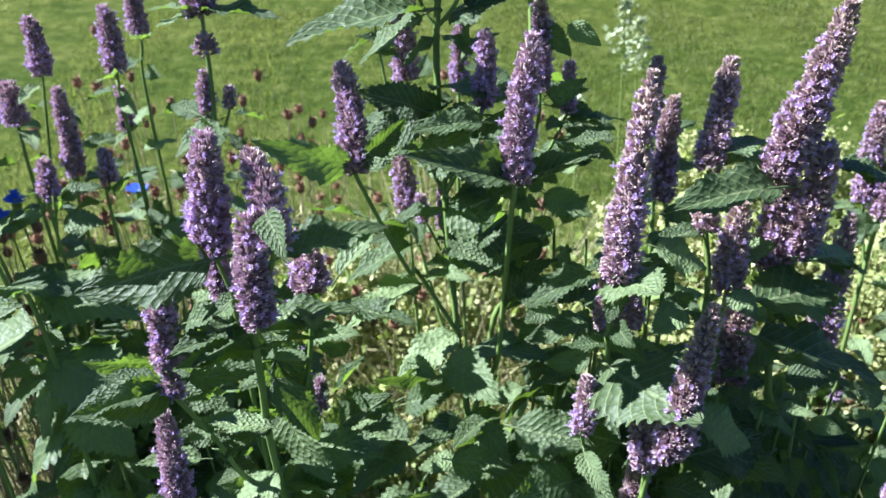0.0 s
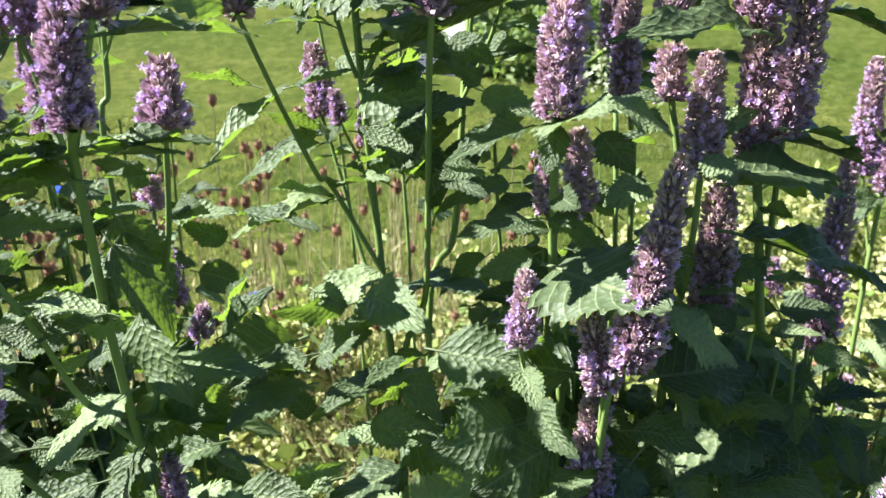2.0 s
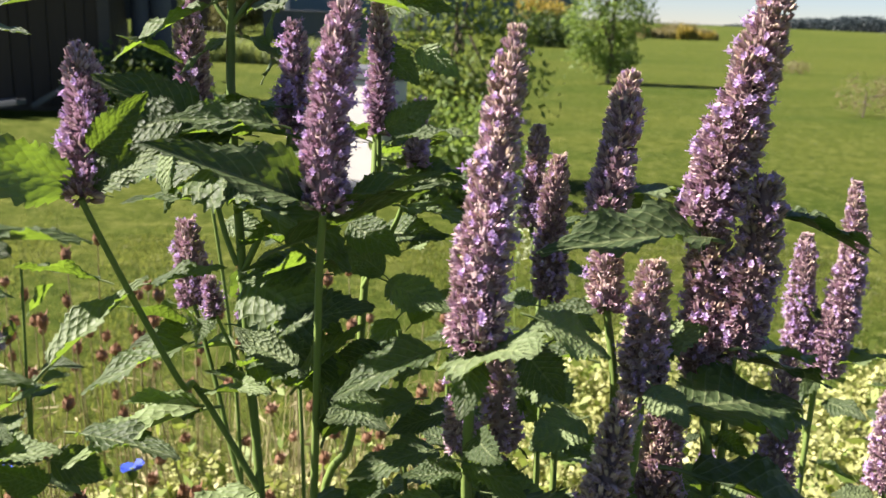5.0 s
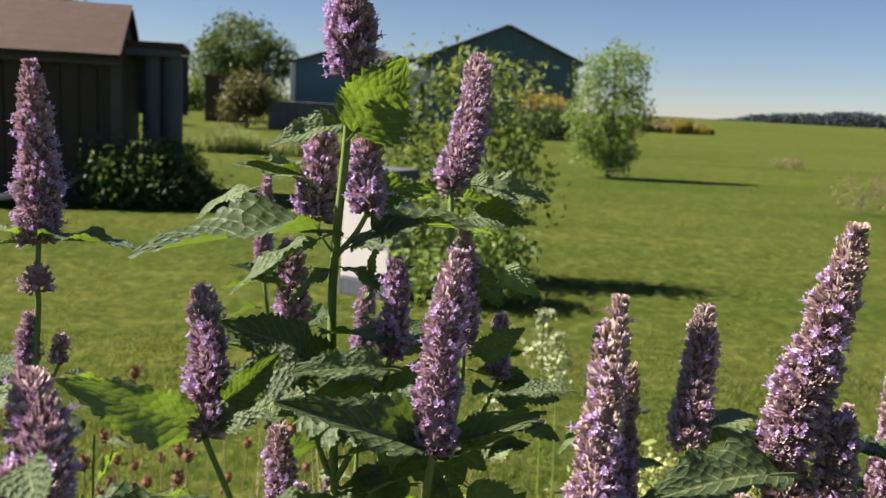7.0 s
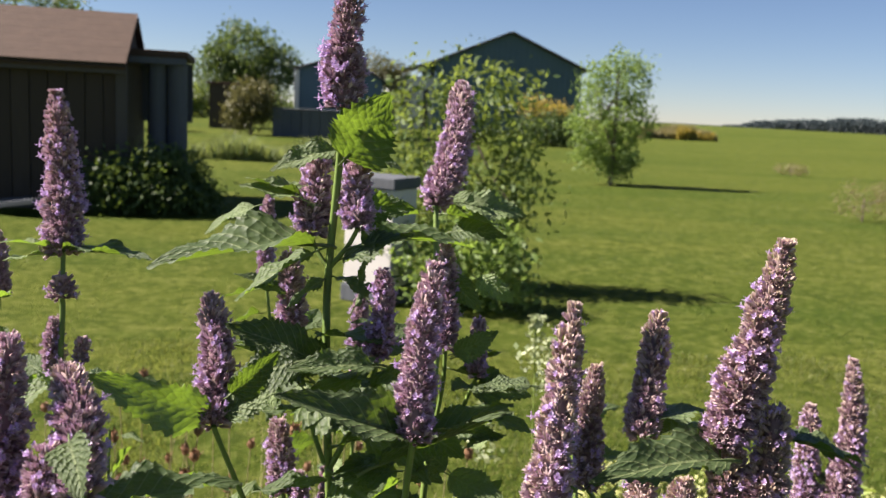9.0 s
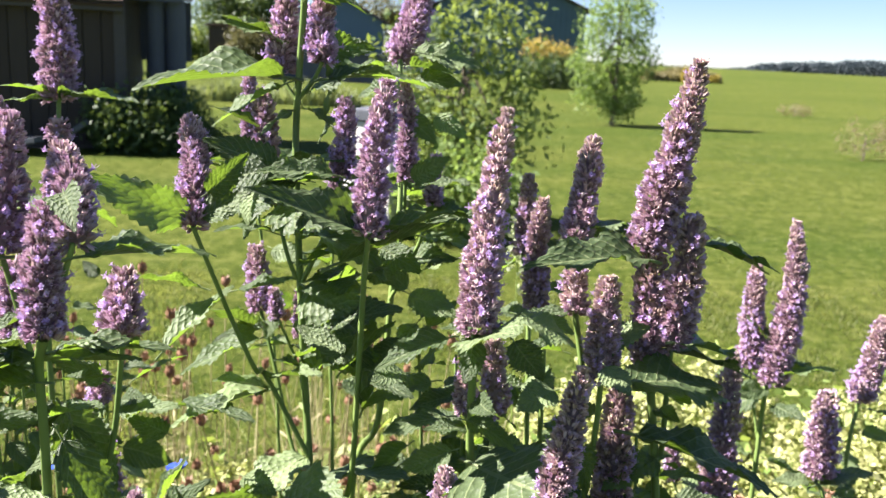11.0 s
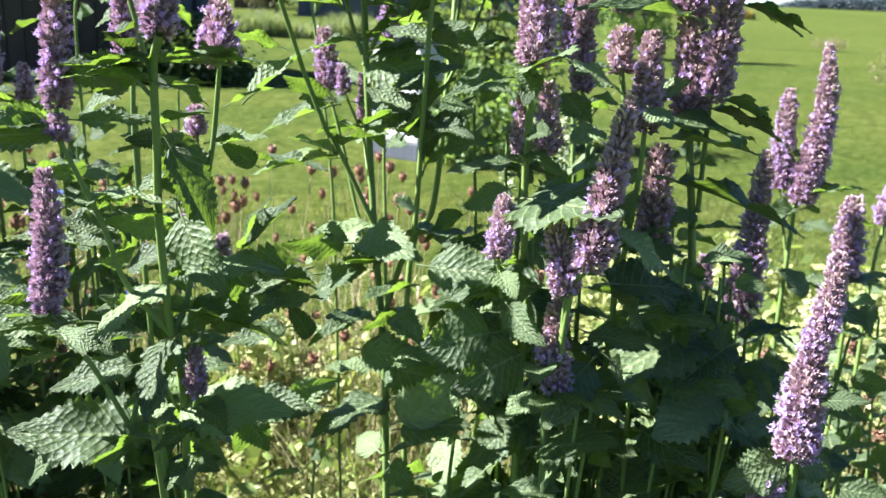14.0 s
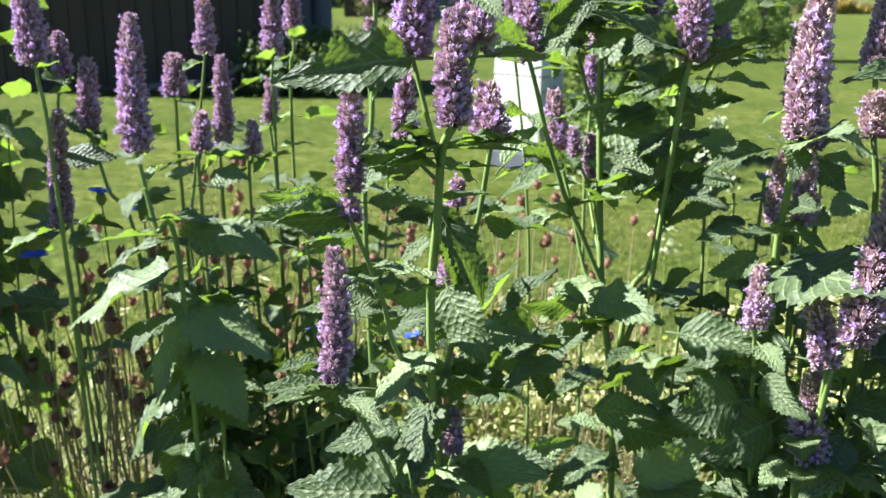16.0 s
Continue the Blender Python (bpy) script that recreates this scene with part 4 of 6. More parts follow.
leaf(plant, (0.018, 0.525, 0.696), (0.081, 0.480, 0.706), 8, 6, 0.96, SUNWARD)
leaf(plant, (0.018, 0.523, 0.670), (-0.038, 0.480, 0.674), -8, 6, 0.96, SUNWARD)
leaf(plant, (0.037, 0.560, 0.930), (-0.001, 0.540, 0.935), -4.5, 0, 1)
leaf(plant, (0.038, 0.570, 0.918), (-0.002, 0.565, 0.916), -10, 6, 1.12, SUNWARD)
leaf(plant, (0.033, 0.550, 0.953), (0.007, 0.530, 0.957), -4.5, 1, 1.1)
leaf(plant, (0.025, 0.495, 0.953), (0.094, 0.500, 0.985), -4.5, 2, 0.7)
leaf(plant, (0.051, 0.570, 0.947), (0.074, 0.550, 0.936), 10, 6, 1.12, SUNWARD)
leaf(plant, (0.001, 0.562, 0.873), (0.052, 0.530, 0.892), 5, 3, 0.96, SUNWARD)
leaf(plant, (0.011, 0.563, 0.892), (0.041, 0.520, 0.882), 8, 6, 1.04, SUNWARD)
leaf(plant, (-0.044, 0.500, 0.774), (-0.084, 0.476, 0.776), -6, 6, 0.88, SUNWARD)
leaf(plant, (0.003, 0.530, 0.739), (-0.025, 0.502, 0.738), -7, 6, 0.96, SUNWARD)
leaf(plant, (-0.030, 0.510, 0.669), (-0.081, 0.470, 0.682), -6, 0, 1, SUNWARD)
leaf(plant, (-0.034, 0.520, 0.804), (-0.013, 0.500, 0.803), 6, 1, 1, SUNWARD)
leaf(plant, (-0.054, 0.600, 1.072), (-0.085, 0.595, 1.061), -5, 7, 1.1, SUNWARD)
leaf(plant, (0.021, 0.530, 0.996), (-0.023, 0.500, 1.007), -3.6, 0, 0.8)
leaf(plant, (-0.014, 0.530, 0.981), (0.020, 0.470, 0.984), 6, 6, 0.88, SUNWARD)
leaf(plant, (-0.029, 0.550, 0.986), (-0.056, 0.530, 0.978), -4.5, 2, 0.9)
leaf(plant, (-0.030, 0.560, 0.990), (-0.039, 0.540, 0.968), -9, 7, 1.1, SUNWARD)
leaf(plant, (-0.003, 0.567, 1.037), (0.020, 0.550, 1.036), -4.5, 3, 0.88)
leaf(plant, (-0.009, 0.567, 1.036), (-0.033, 0.560, 1.023), -6, 6, 0.88)
leaf(plant, (-0.008, 0.567, 1.002), (0.023, 0.530, 1.014), -6, 1, 1.1)
leaf(plant, (0.001, 0.567, 1.048), (0.036, 0.550, 1.071), 6, 6, 1, SUNWARD)
leaf(plant, (0.009, 0.570, 1.019), (0.024, 0.560, 1.047), 6, 3, 0.88, SUNWARD)
leaf(plant, (0.019, 0.560, 1.060), (0.006, 0.560, 1.033), -8, 6, 0.88, SUNWARD)
leaf(plant, (-0.004, 0.530, 0.794), (0.028, 0.480, 0.813), 6, 3, 0.96, SUNWARD)
leaf(plant, (0.034, 0.500, 0.769), (-0.001, 0.460, 0.773), -6, 2, 0.9, SUNWARD)
leaf(plant, (0.042, 0.520, 0.853), (0.060, 0.500, 0.909), 8, 5, 0.9, SUNWARD)
leaf(plant, (-0.084, 0.500, 0.793), (-0.063, 0.486, 0.836), 6, 2, 0.6, SUNWARD)
leaf(plant, (-0.022, 0.575, 0.980), (-0.045, 0.560, 0.956), -6, 7, 1.2, SUNWARD)
leaf(plant, (0.002, 0.555, 0.921), (0.041, 0.510, 0.912), 12, 6, 1.04, SUNWARD)
leaf(plant, (0.028, 0.530, 0.874), (0.057, 0.500, 0.918), 6, 2, 0.8, SUNWARD)
leaf(plant, (0.001, 0.567, 0.990), (-0.025, 0.540, 0.996), -3, 5, 1)
leaf(plant, (-0.001, 0.560, 0.936), (0.028, 0.540, 0.957), -3, 1, 0.9)
leaf(plant, (-0.035, 0.570, 0.890), (-0.060, 0.550, 0.914), -6, 7, 1.2, SUNWARD)
leaf(plant, (-0.020, 0.565, 0.955), (-0.052, 0.550, 0.971), -6, 3, 1, SUNWARD)
leaf(plant, (0.008, 0.550, 0.898), (0.048, 0.520, 0.911), -6, 1, 1)
leaf(plant, (-0.019, 0.550, 0.860), (0.012, 0.520, 0.880), -3, 0, 1)
leaf(plant, (-0.023, 0.550, 0.853), (-0.054, 0.520, 0.871), -3, 2, 0.9)
leaf(plant, (-0.074, 0.520, 0.853), (-0.025, 0.500, 0.857), -1.5, 0, 0.9)
leaf(plant, (-0.028, 0.550, 0.887), (-0.078, 0.530, 0.877), -3, 0, 0.9)
leaf(plant, (-0.003, 0.550, 0.875), (0.023, 0.540, 0.891), -3, 2, 1)
leaf(plant, (-0.097, 0.500, 0.706), (-0.142, 0.470, 0.714), -1.5, 3, 1)
leaf(plant, (-0.083, 0.490, 0.679), (-0.121, 0.460, 0.680), -1.5, 0, 1)
leaf(plant, (-0.121, 0.530, 0.780), (-0.156, 0.510, 0.794), -1.5, 5, 0.9)
leaf(plant, (-0.004, 0.520, 0.737), (-0.038, 0.490, 0.735), -1.5, 5, 1)
leaf(plant, (-0.012, 0.580, 1.077), (-0.055, 0.560, 1.096), 0, 0, 0.95, (0.1, -0.4, 0.9))
leaf(plant, (0.001, 0.585, 1.075), (0.042, 0.580, 1.077), 0, 0, 1.00, (0.5, -0.7, 0.3))
leaf(plant, (-0.016, 0.530, 1.000), (-0.052, 0.510, 1.026), 0, 0, 1.00, (0.4, -0.7, 0.5))
leaf(plant, (0.020, 0.500, 1.004), (-0.022, 0.480, 1.014), 0, 0, 0.80, (0.2, -0.4, 0.9))
leaf(plant, (-0.048, 0.480, 0.995), (-0.024, 0.470, 1.016), 0, 0, 0.90, (0.5, -0.7, 0.3))
leaf(plant, (-0.017, 0.500, 1.006), (-0.051, 0.490, 1.001), 0, 1, 1.20, (-0.3, -0.8, 0.5))
leaf(plant, (-0.005, 0.550, 0.992), (-0.039, 0.540, 1.003), 0, 1, 1.10, (0.2, -0.9, 0.3))
leaf(plant, (0.001, 0.500, 0.979), (0.021, 0.480, 0.980), 0, 1, 1.10, (-0.3, -0.7, 0.6))
leaf(plant, (-0.032, 0.550, 1.030), (-0.045, 0.540, 1.038), 0, 0, 0.90, (0.0, -0.4, 0.9))
leaf(plant, (-0.079, 0.470, 0.691), (-0.032, 0.450, 0.697), 0, 1, 1.00, LIT)
leaf(plant, (-0.055, 0.500, 0.736), (-0.097, 0.480, 0.735), 0, 1, 0.90, LIT)
leaf(plant, (-0.077, 0.450, 0.695), (-0.059, 0.440, 0.671), 0, 6, 1.20, DARK)
leaf(plant, (-0.045, 0.500, 0.779), (-0.101, 0.470, 0.771), 0, 6, 1.20, DARK)
leaf(plant, (-0.015, 0.520, 0.794), (-0.056, 0.500, 0.796), 0, 0, 0.90, LIME)
leaf(plant, (-0.001, 0.500, 0.720), (0.048, 0.490, 0.717), 0, 1, 1.00, LIT)
leaf(plant, (-0.036, 0.530, 0.752), (-0.002, 0.510, 0.781), 0, 1, 1.00, LIT)
leaf(plant, (0.023, 0.500, 0.753), (-0.000, 0.490, 0.737), 0, 0, 0.90, LIME)
leaf(plant, (-0.037, 0.490, 0.733), (-0.048, 0.480, 0.763), 0, 0, 0.90, LIME)
leaf(plant, (-0.050, 0.480, 0.689), (-0.017, 0.470, 0.709), 0, 5, 1.10, DARK)
leaf(plant, (0.029, 0.470, 0.673), (0.074, 0.450, 0.689), 0, 1, 0.90, LIT)
leaf(plant, (0.028, 0.470, 0.680), (0.074, 0.450, 0.716), 0, 6, 1.10, DARK)
leaf(plant, (0.012, 0.530, 0.780), (-0.019, 0.520, 0.784), 0, 1, 0.90, LIT)
shoots(plant, -0.07, 0.11, 0.46, 0.62, 0.38, 0.62, 7, 590, (0.012, 0.027))
shoots(plant, -0.07, 0.11, 0.46, 0.62, 0.42, 0.64, 5, 90, (0.022, 0.046))

# a clump of hyssop
plant = hyssop(-0.100, 0.440, "leafy stems with pinkish-lilac spikes and large toothed leaves")
stem(plant, ((-0.105, 0.440, 0.000), (-0.111, 0.430, 0.697), (-0.115, 0.422, 0.764), (-0.116, 0.412, 0.833), (-0.112, 0.400, 0.883), (-0.109, 0.390, 0.926), (-0.102, 0.378, 0.943)), .0040, .0026, leaves=5, seed=51, first=0.26, gap=0.05)
stem(plant, ((-0.109, 0.390, 0.926), (-0.090, 0.386, 0.985)), .0020, .0016)
stem(plant, ((-0.110, 0.392, 0.917), (-0.127, 0.400, 0.977)), .0020, .0016)
stem(plant, ((-0.115, 0.422, 0.761), (-0.106, 0.430, 0.782), (-0.098, 0.436, 0.833), (-0.089, 0.436, 0.876), (-0.082, 0.430, 0.927)), .0024, .0018, leaves=3, seed=54)
stem(plant, ((-0.098, 0.436, 0.833), (-0.103, 0.460, 0.879)), .0014, .0012, leaves=1, seed=55)
stem(plant, ((-0.115, 0.422, 0.761), (-0.137, 0.412, 0.797), (-0.145, 0.400, 0.838), (-0.160, 0.388, 0.885)), .0024, .0018, leaves=3, seed=56)
stem(plant, ((-0.160, 0.388, 0.885), (-0.161, 0.390, 0.902)), .0018, .0016)
stem(plant, ((-0.090, 0.440, 0.000), (-0.123, 0.412, 0.666), (-0.138, 0.402, 0.711), (-0.152, 0.388, 0.755), (-0.169, 0.376, 0.791)), .0026, .0018, leaves=3, seed=58)
stem(plant, ((-0.112, 0.430, 0.705), (-0.094, 0.478, 0.795)), .0014, .0012, leaves=1, seed=59)
stem(plant, ((-0.110, 0.430, 0.689), (-0.101, 0.424, 0.720)), .0014, .0012)
stem(plant, ((-0.114, 0.430, 0.705), (-0.121, 0.420, 0.731)), .0014, .0012)
stem(plant, ((-0.111, 0.395, 0.908), (-0.124, 0.410, 0.917), (-0.134, 0.425, 0.929)), .0018, .0014, leaves=1, seed=62)
spike(plant, (-0.127, 0.400, 0.977), (-0.124, 0.410, 1.041), 0.0137, 91, pair=0)
spike(plant, (-0.090, 0.386, 0.985), (-0.105, 0.420, 1.026), 0.0131, 92, pair=0, tan=0.7)
spike(plant, (-0.102, 0.378, 0.943), (-0.103, 0.392, 1.003), 0.0128, 93, pair=0)
spike(plant, (-0.082, 0.430, 0.927), (-0.086, 0.450, 0.958), 0.0130, 94, tan=0.7)
spike(plant, (-0.103, 0.460, 0.879), (-0.103, 0.460, 0.897), 0.0075, 95)
spike(plant, (-0.094, 0.478, 0.795), (-0.094, 0.478, 0.806), 0.0068, 96)
spike(plant, (-0.101, 0.424, 0.720), (-0.101, 0.424, 0.752), 0.0084, 97)
spike(plant, (-0.121, 0.420, 0.731), (-0.120, 0.420, 0.744), 0.0051, 98)
spike(plant, (-0.161, 0.390, 0.902), (-0.161, 0.400, 0.971), 0.0103, 99)
spike(plant, (-0.160, 0.388, 0.885), (-0.161, 0.390, 0.899), 0.0081, 100, pair=0)
spike(plant, (-0.169, 0.376, 0.791), (-0.172, 0.394, 0.868), 0.0113, 101)
spike(plant, (-0.134, 0.425, 0.929), (-0.133, 0.427, 0.966), 0.0093, 102)
leaf(plant, (-0.086, 0.390, 0.978), (-0.033, 0.430, 0.980), 0, 0, 1)
leaf(plant, (-0.109, 0.390, 0.930), (-0.142, 0.370, 0.927), -0, 0, 1)
leaf(plant, (-0.109, 0.390, 0.928), (-0.064, 0.400, 0.928), -3, 2, 0.9)
leaf(plant, (-0.112, 0.420, 0.758), (-0.129, 0.380, 0.728), -12, 6, 1.04, SUNWARD)
leaf(plant, (-0.115, 0.420, 0.779), (-0.042, 0.460, 0.750), 3, 0, 1)
leaf(plant, (-0.112, 0.430, 0.709), (-0.044, 0.400, 0.725), 9, 6, 0.96, SUNWARD)
leaf(plant, (-0.116, 0.410, 0.840), (-0.136, 0.380, 0.851), -0, 0, 1)
leaf(plant, (-0.109, 0.430, 0.878), (-0.097, 0.420, 0.831), 29.4, 5, 0.8)
leaf(plant, (-0.110, 0.390, 0.917), (-0.150, 0.370, 0.927), -3, 0, 1)
leaf(plant, (-0.111, 0.400, 0.849), (-0.147, 0.400, 0.859), -0, 1, 1)
leaf(plant, (-0.167, 0.376, 0.790), (-0.204, 0.350, 0.796), -6, 2, 1)
leaf(plant, (-0.107, 0.430, 0.834), (-0.086, 0.400, 0.794), 12, 6, 1.12, SUNWARD)
leaf(plant, (-0.097, 0.430, 0.805), (-0.047, 0.420, 0.810), 6, 6, 1.12)
leaf(plant, (-0.162, 0.388, 0.888), (-0.206, 0.360, 0.896), 0, 5, 1.1, (0.6, -0.45, 0.6))
leaf(plant, (-0.117, 0.400, 0.924), (-0.154, 0.370, 0.928), -3, 2, 0.9)
leaf(plant, (-0.107, 0.410, 0.879), (-0.079, 0.400, 0.834), 42, 5, 0.9)
leaf(plant, (-0.126, 0.390, 0.976), (-0.195, 0.370, 0.972), 0, 0, 0.95, (0.7, -0.55, 0.4))
leaf(plant, (-0.166, 0.385, 0.893), (-0.219, 0.370, 0.885), -6, 2, 1)
leaf(plant, (-0.091, 0.380, 1.009), (-0.080, 0.350, 1.004), 29.4, 5, 1)
leaf(plant, (-0.072, 0.450, 0.809), (-0.040, 0.429, 0.850), 13, 2, 0.8, SUNWARD)
leaf(plant, (-0.035, 0.460, 0.782), (-0.067, 0.425, 0.811), -9, 6, 0.88, SUNWARD)
leaf(plant, (-0.031, 0.460, 0.773), (-0.063, 0.420, 0.790), 3, 3, 1)
leaf(plant, (-0.106, 0.400, 0.928), (-0.051, 0.410, 0.935), -3, 0, 0.9)
leaf(plant, (-0.156, 0.390, 0.780), (-0.208, 0.360, 0.792), -5, 0, 1, SUNWARD)
leaf(plant, (-0.032, 0.470, 0.786), (-0.075, 0.449, 0.787), -10, 6, 0.96, SUNWARD)
leaf(plant, (-0.115, 0.415, 0.795), (-0.152, 0.380, 0.782), -7, 6, 0.96, SUNWARD)
leaf(plant, (-0.115, 0.460, 0.753), (-0.079, 0.439, 0.766), -6, 0, 1)
leaf(plant, (-0.122, 0.395, 0.931), (-0.128, 0.370, 0.948), -3, 0, 1)
leaf(plant, (-0.102, 0.400, 0.915), (-0.078, 0.400, 0.918), -1.5, 2, 0.9)
leaf(plant, (-0.111, 0.410, 0.892), (-0.083, 0.400, 0.907), -3, 5, 1)
leaf(plant, (-0.129, 0.390, 0.910), (-0.136, 0.370, 0.925), -6, 6, 0.88, SUNWARD)
leaf(plant, (-0.130, 0.410, 0.850), (-0.165, 0.390, 0.852), -1.5, 0, 0.9)
leaf(plant, (-0.179, 0.390, 0.797), (-0.204, 0.370, 0.803), -1.5, 0, 0.9)
leaf(plant, (-0.117, 0.400, 0.946), (-0.138, 0.390, 0.940), -6, 5, 1, SUNWARD)
leaf(plant, (-0.197, 0.440, 0.857), (-0.166, 0.430, 0.869), -3, 1, 1)
leaf(plant, (-0.157, 0.400, 0.823), (-0.195, 0.390, 0.831), -3, 2, 0.9)
leaf(plant, (-0.133, 0.400, 0.703), (-0.202, 0.385, 0.719), 0, 1, 1.15, LIT)
leaf(plant, (-0.117, 0.415, 0.756), (-0.128, 0.385, 0.726), 0, 1, 1.00, LIT)
leaf(plant, (-0.135, 0.410, 0.745), (-0.181, 0.395, 0.740), 0, 1, 1.00, LIT)
leaf(plant, (-0.175, 0.400, 0.699), (-0.193, 0.380, 0.683), 0, 1, 1.00, LIT)
leaf(plant, (-0.100, 0.410, 0.706), (-0.121, 0.390, 0.702), 0, 1, 1.10, LIT)
leaf(plant, (-0.099, 0.420, 0.679), (-0.118, 0.400, 0.669), 0, 1, 1.10, LIT)
leaf(plant, (-0.149, 0.420, 0.827), (-0.172, 0.410, 0.838), 0, 1, 1.30, LIT)
leaf(plant, (-0.115, 0.440, 0.827), (-0.155, 0.430, 0.829), 0, 0, 1.00, LIME)
leaf(plant, (-0.100, 0.450, 0.804), (-0.119, 0.440, 0.792), 0, 0, 1.30, LIME)
leaf(plant, (-0.068, 0.460, 0.693), (-0.085, 0.450, 0.662), 0, 6, 1.10, DARK)
leaf(plant, (-0.100, 0.430, 0.705), (-0.081, 0.420, 0.693), 0, 1, 1.20, LIT)
leaf(plant, (-0.169, 0.420, 0.764), (-0.147, 0.410, 0.751), 0, 1, 1.00, LIT)
leaf(plant, (-0.135, 0.420, 0.777), (-0.151, 0.410, 0.791), 0, 1, 1.00, LIT)
leaf(plant, (-0.135, 0.430, 0.789), (-0.150, 0.420, 0.800), 0, 1, 1.00, LIT)
leaf(plant, (-0.169, 0.430, 0.816), (-0.143, 0.420, 0.823), 0, 1, 1.00, LIT)
leaf(plant, (-0.157, 0.430, 0.803), (-0.131, 0.420, 0.814), 0, 0, 1.00, LIME)
leaf(plant, (-0.095, 0.430, 0.754), (-0.112, 0.420, 0.747), 0, 1, 0.90, LIT)
leaf(plant, (-0.172, 0.415, 0.888), (-0.216, 0.400, 0.896), 0, 0, 1.00, LIME)
leaf(plant, (-0.120, 0.400, 0.921), (-0.162, 0.385, 0.925), 0, 0, 1.00, LIME)
leaf(plant, (-0.168, 0.450, 0.859), (-0.192, 0.435, 0.855), 0, 0, 1.00, LIME)
leaf(plant, (-0.155, 0.450, 0.839), (-0.173, 0.435, 0.839), 0, 0, 1.00, LIME)
leaf(plant, (-0.157, 0.450, 0.838), (-0.135, 0.435, 0.845), 0, 0, 1.00, LIME)
leaf(plant, (-0.167, 0.450, 0.892), (-0.139, 0.435, 0.910), 0, 1, 1.00, LIT)
leaf(plant, (-0.118, 0.460, 0.856), (-0.142, 0.445, 0.845), 0, 1, 1.00, LIT)
leaf(plant, (-0.116, 0.440, 0.882), (-0.088, 0.429, 0.841), 0, 6, 1.00, DARK)
leaf(plant, (-0.119, 0.450, 0.876), (-0.138, 0.435, 0.881), 0, 6, 1.00, DARK)
leaf(plant, (-0.185, 0.470, 0.824), (-0.153, 0.455, 0.809), 0, 1, 1.00, LIT)
leaf(plant, (-0.149, 0.460, 0.792), (-0.119, 0.445, 0.809), 0, 1, 1.00, LIT)
leaf(plant, (-0.101, 0.460, 0.809), (-0.121, 0.445, 0.831), 0, 1, 1.00, LIT)
leaf(plant, (-0.126, 0.470, 0.793), (-0.108, 0.455, 0.780), 0, 0, 1.00, LIME)
leaf(plant, (-0.184, 0.400, 0.795), (-0.206, 0.385, 0.795), 0, 0, 1.00, LIME)
leaf(plant, (-0.096, 0.470, 0.875), (-0.080, 0.455, 0.884), 0, 1, 1.00, LIT)
leaf(plant, (-0.171, 0.400, 0.774), (-0.213, 0.385, 0.786), 0, 1, 1.00, LIT)
leaf(plant, (-0.085, 0.440, 0.755), (-0.073, 0.429, 0.798), 0, 6, 1.00, DARK)
leaf(plant, (-0.068, 0.460, 0.861), (-0.084, 0.445, 0.877), 0, 0, 1.00, LIME)
leaf(plant, (-0.141, 0.440, 0.777), (-0.161, 0.425, 0.777), 0, 1, 1.00, LIT)
leaf(plant, (-0.110, 0.430, 0.763), (-0.074, 0.415, 0.785), 0, 1, 1.00, LIT)
spike(plant, (-0.107, 0.480, 0.817), (-0.107, 0.475, 0.847), 0.0115, 161, pair=0)
spike(plant, (-0.097, 0.500, 0.784), (-0.097, 0.500, 0.804), 0.0070, 162, pair=0)
shoots(plant, -0.22, -0.02, 0.38, 0.50, 0.36, 0.60, 5, 603, (0.012, 0.027))
shoots(plant, -0.22, -0.02, 0.38, 0.50, 0.38, 0.58, 5, 103, (0.022, 0.048))

# a clump of hyssop
plant = hyssop(0.170, 0.490, "crowded stems with long lilac-tan spikes and dark leaves")
stem(plant, ((0.135, 0.490, 0.000), (0.115, 0.490, 0.648), (0.114, 0.480, 0.752), (0.107, 0.472, 0.814), (0.103, 0.463, 0.868), (0.099, 0.434, 0.932)), .0036, .0024, leaves=2, seed=26)
stem(plant, ((0.103, 0.463, 0.868), (0.099, 0.465, 0.873)), .0015, .0012)
stem(plant, ((0.103, 0.463, 0.867), (0.116, 0.463, 0.874)), .0015, .0012)
stem(plant, ((0.200, 0.600, 0.000), (0.170, 0.620, 0.757), (0.165, 0.640, 0.895), (0.161, 0.650, 0.927)), .0026, .0018, leaves=3, seed=29)
stem(plant, ((0.190, 0.585, 0.000), (0.173, 0.590, 0.776), (0.168, 0.590, 0.880), (0.162, 0.590, 0.901)), .0026, .0018, leaves=3, seed=30)
stem(plant, ((0.200, 0.500, 0.000), (0.179, 0.500, 0.771), (0.178, 0.505, 0.874), (0.170, 0.505, 0.923)), .0030, .0020, leaves=2, seed=31)
stem(plant, ((0.170, 0.505, 0.923), (0.169, 0.514, 0.962)), .0020, .0020)
stem(plant, ((0.176, 0.490, 0.758), (0.184, 0.488, 0.847), (0.185, 0.488, 0.887)), .0024, .0018)
stem(plant, ((0.230, 0.500, 0.000), (0.191, 0.480, 0.720), (0.199, 0.490, 0.803)), .0024, .0018, leaves=1, seed=34)
stem(plant, ((0.155, 0.440, 0.000), (0.123, 0.430, 0.683), (0.125, 0.419, 0.730)), .0034, .0022, leaves=2, seed=35)
stem(plant, ((0.125, 0.419, 0.730), (0.129, 0.415, 0.797), (0.136, 0.407, 0.814)), .0026, .0020)
stem(plant, ((0.126, 0.420, 0.751), (0.126, 0.416, 0.794)), .0016, .0014)
stem(plant, ((0.115, 0.490, 0.648), (0.095, 0.450, 0.752), (0.085, 0.430, 0.813)), .0018, .0014, leaves=1, seed=38)
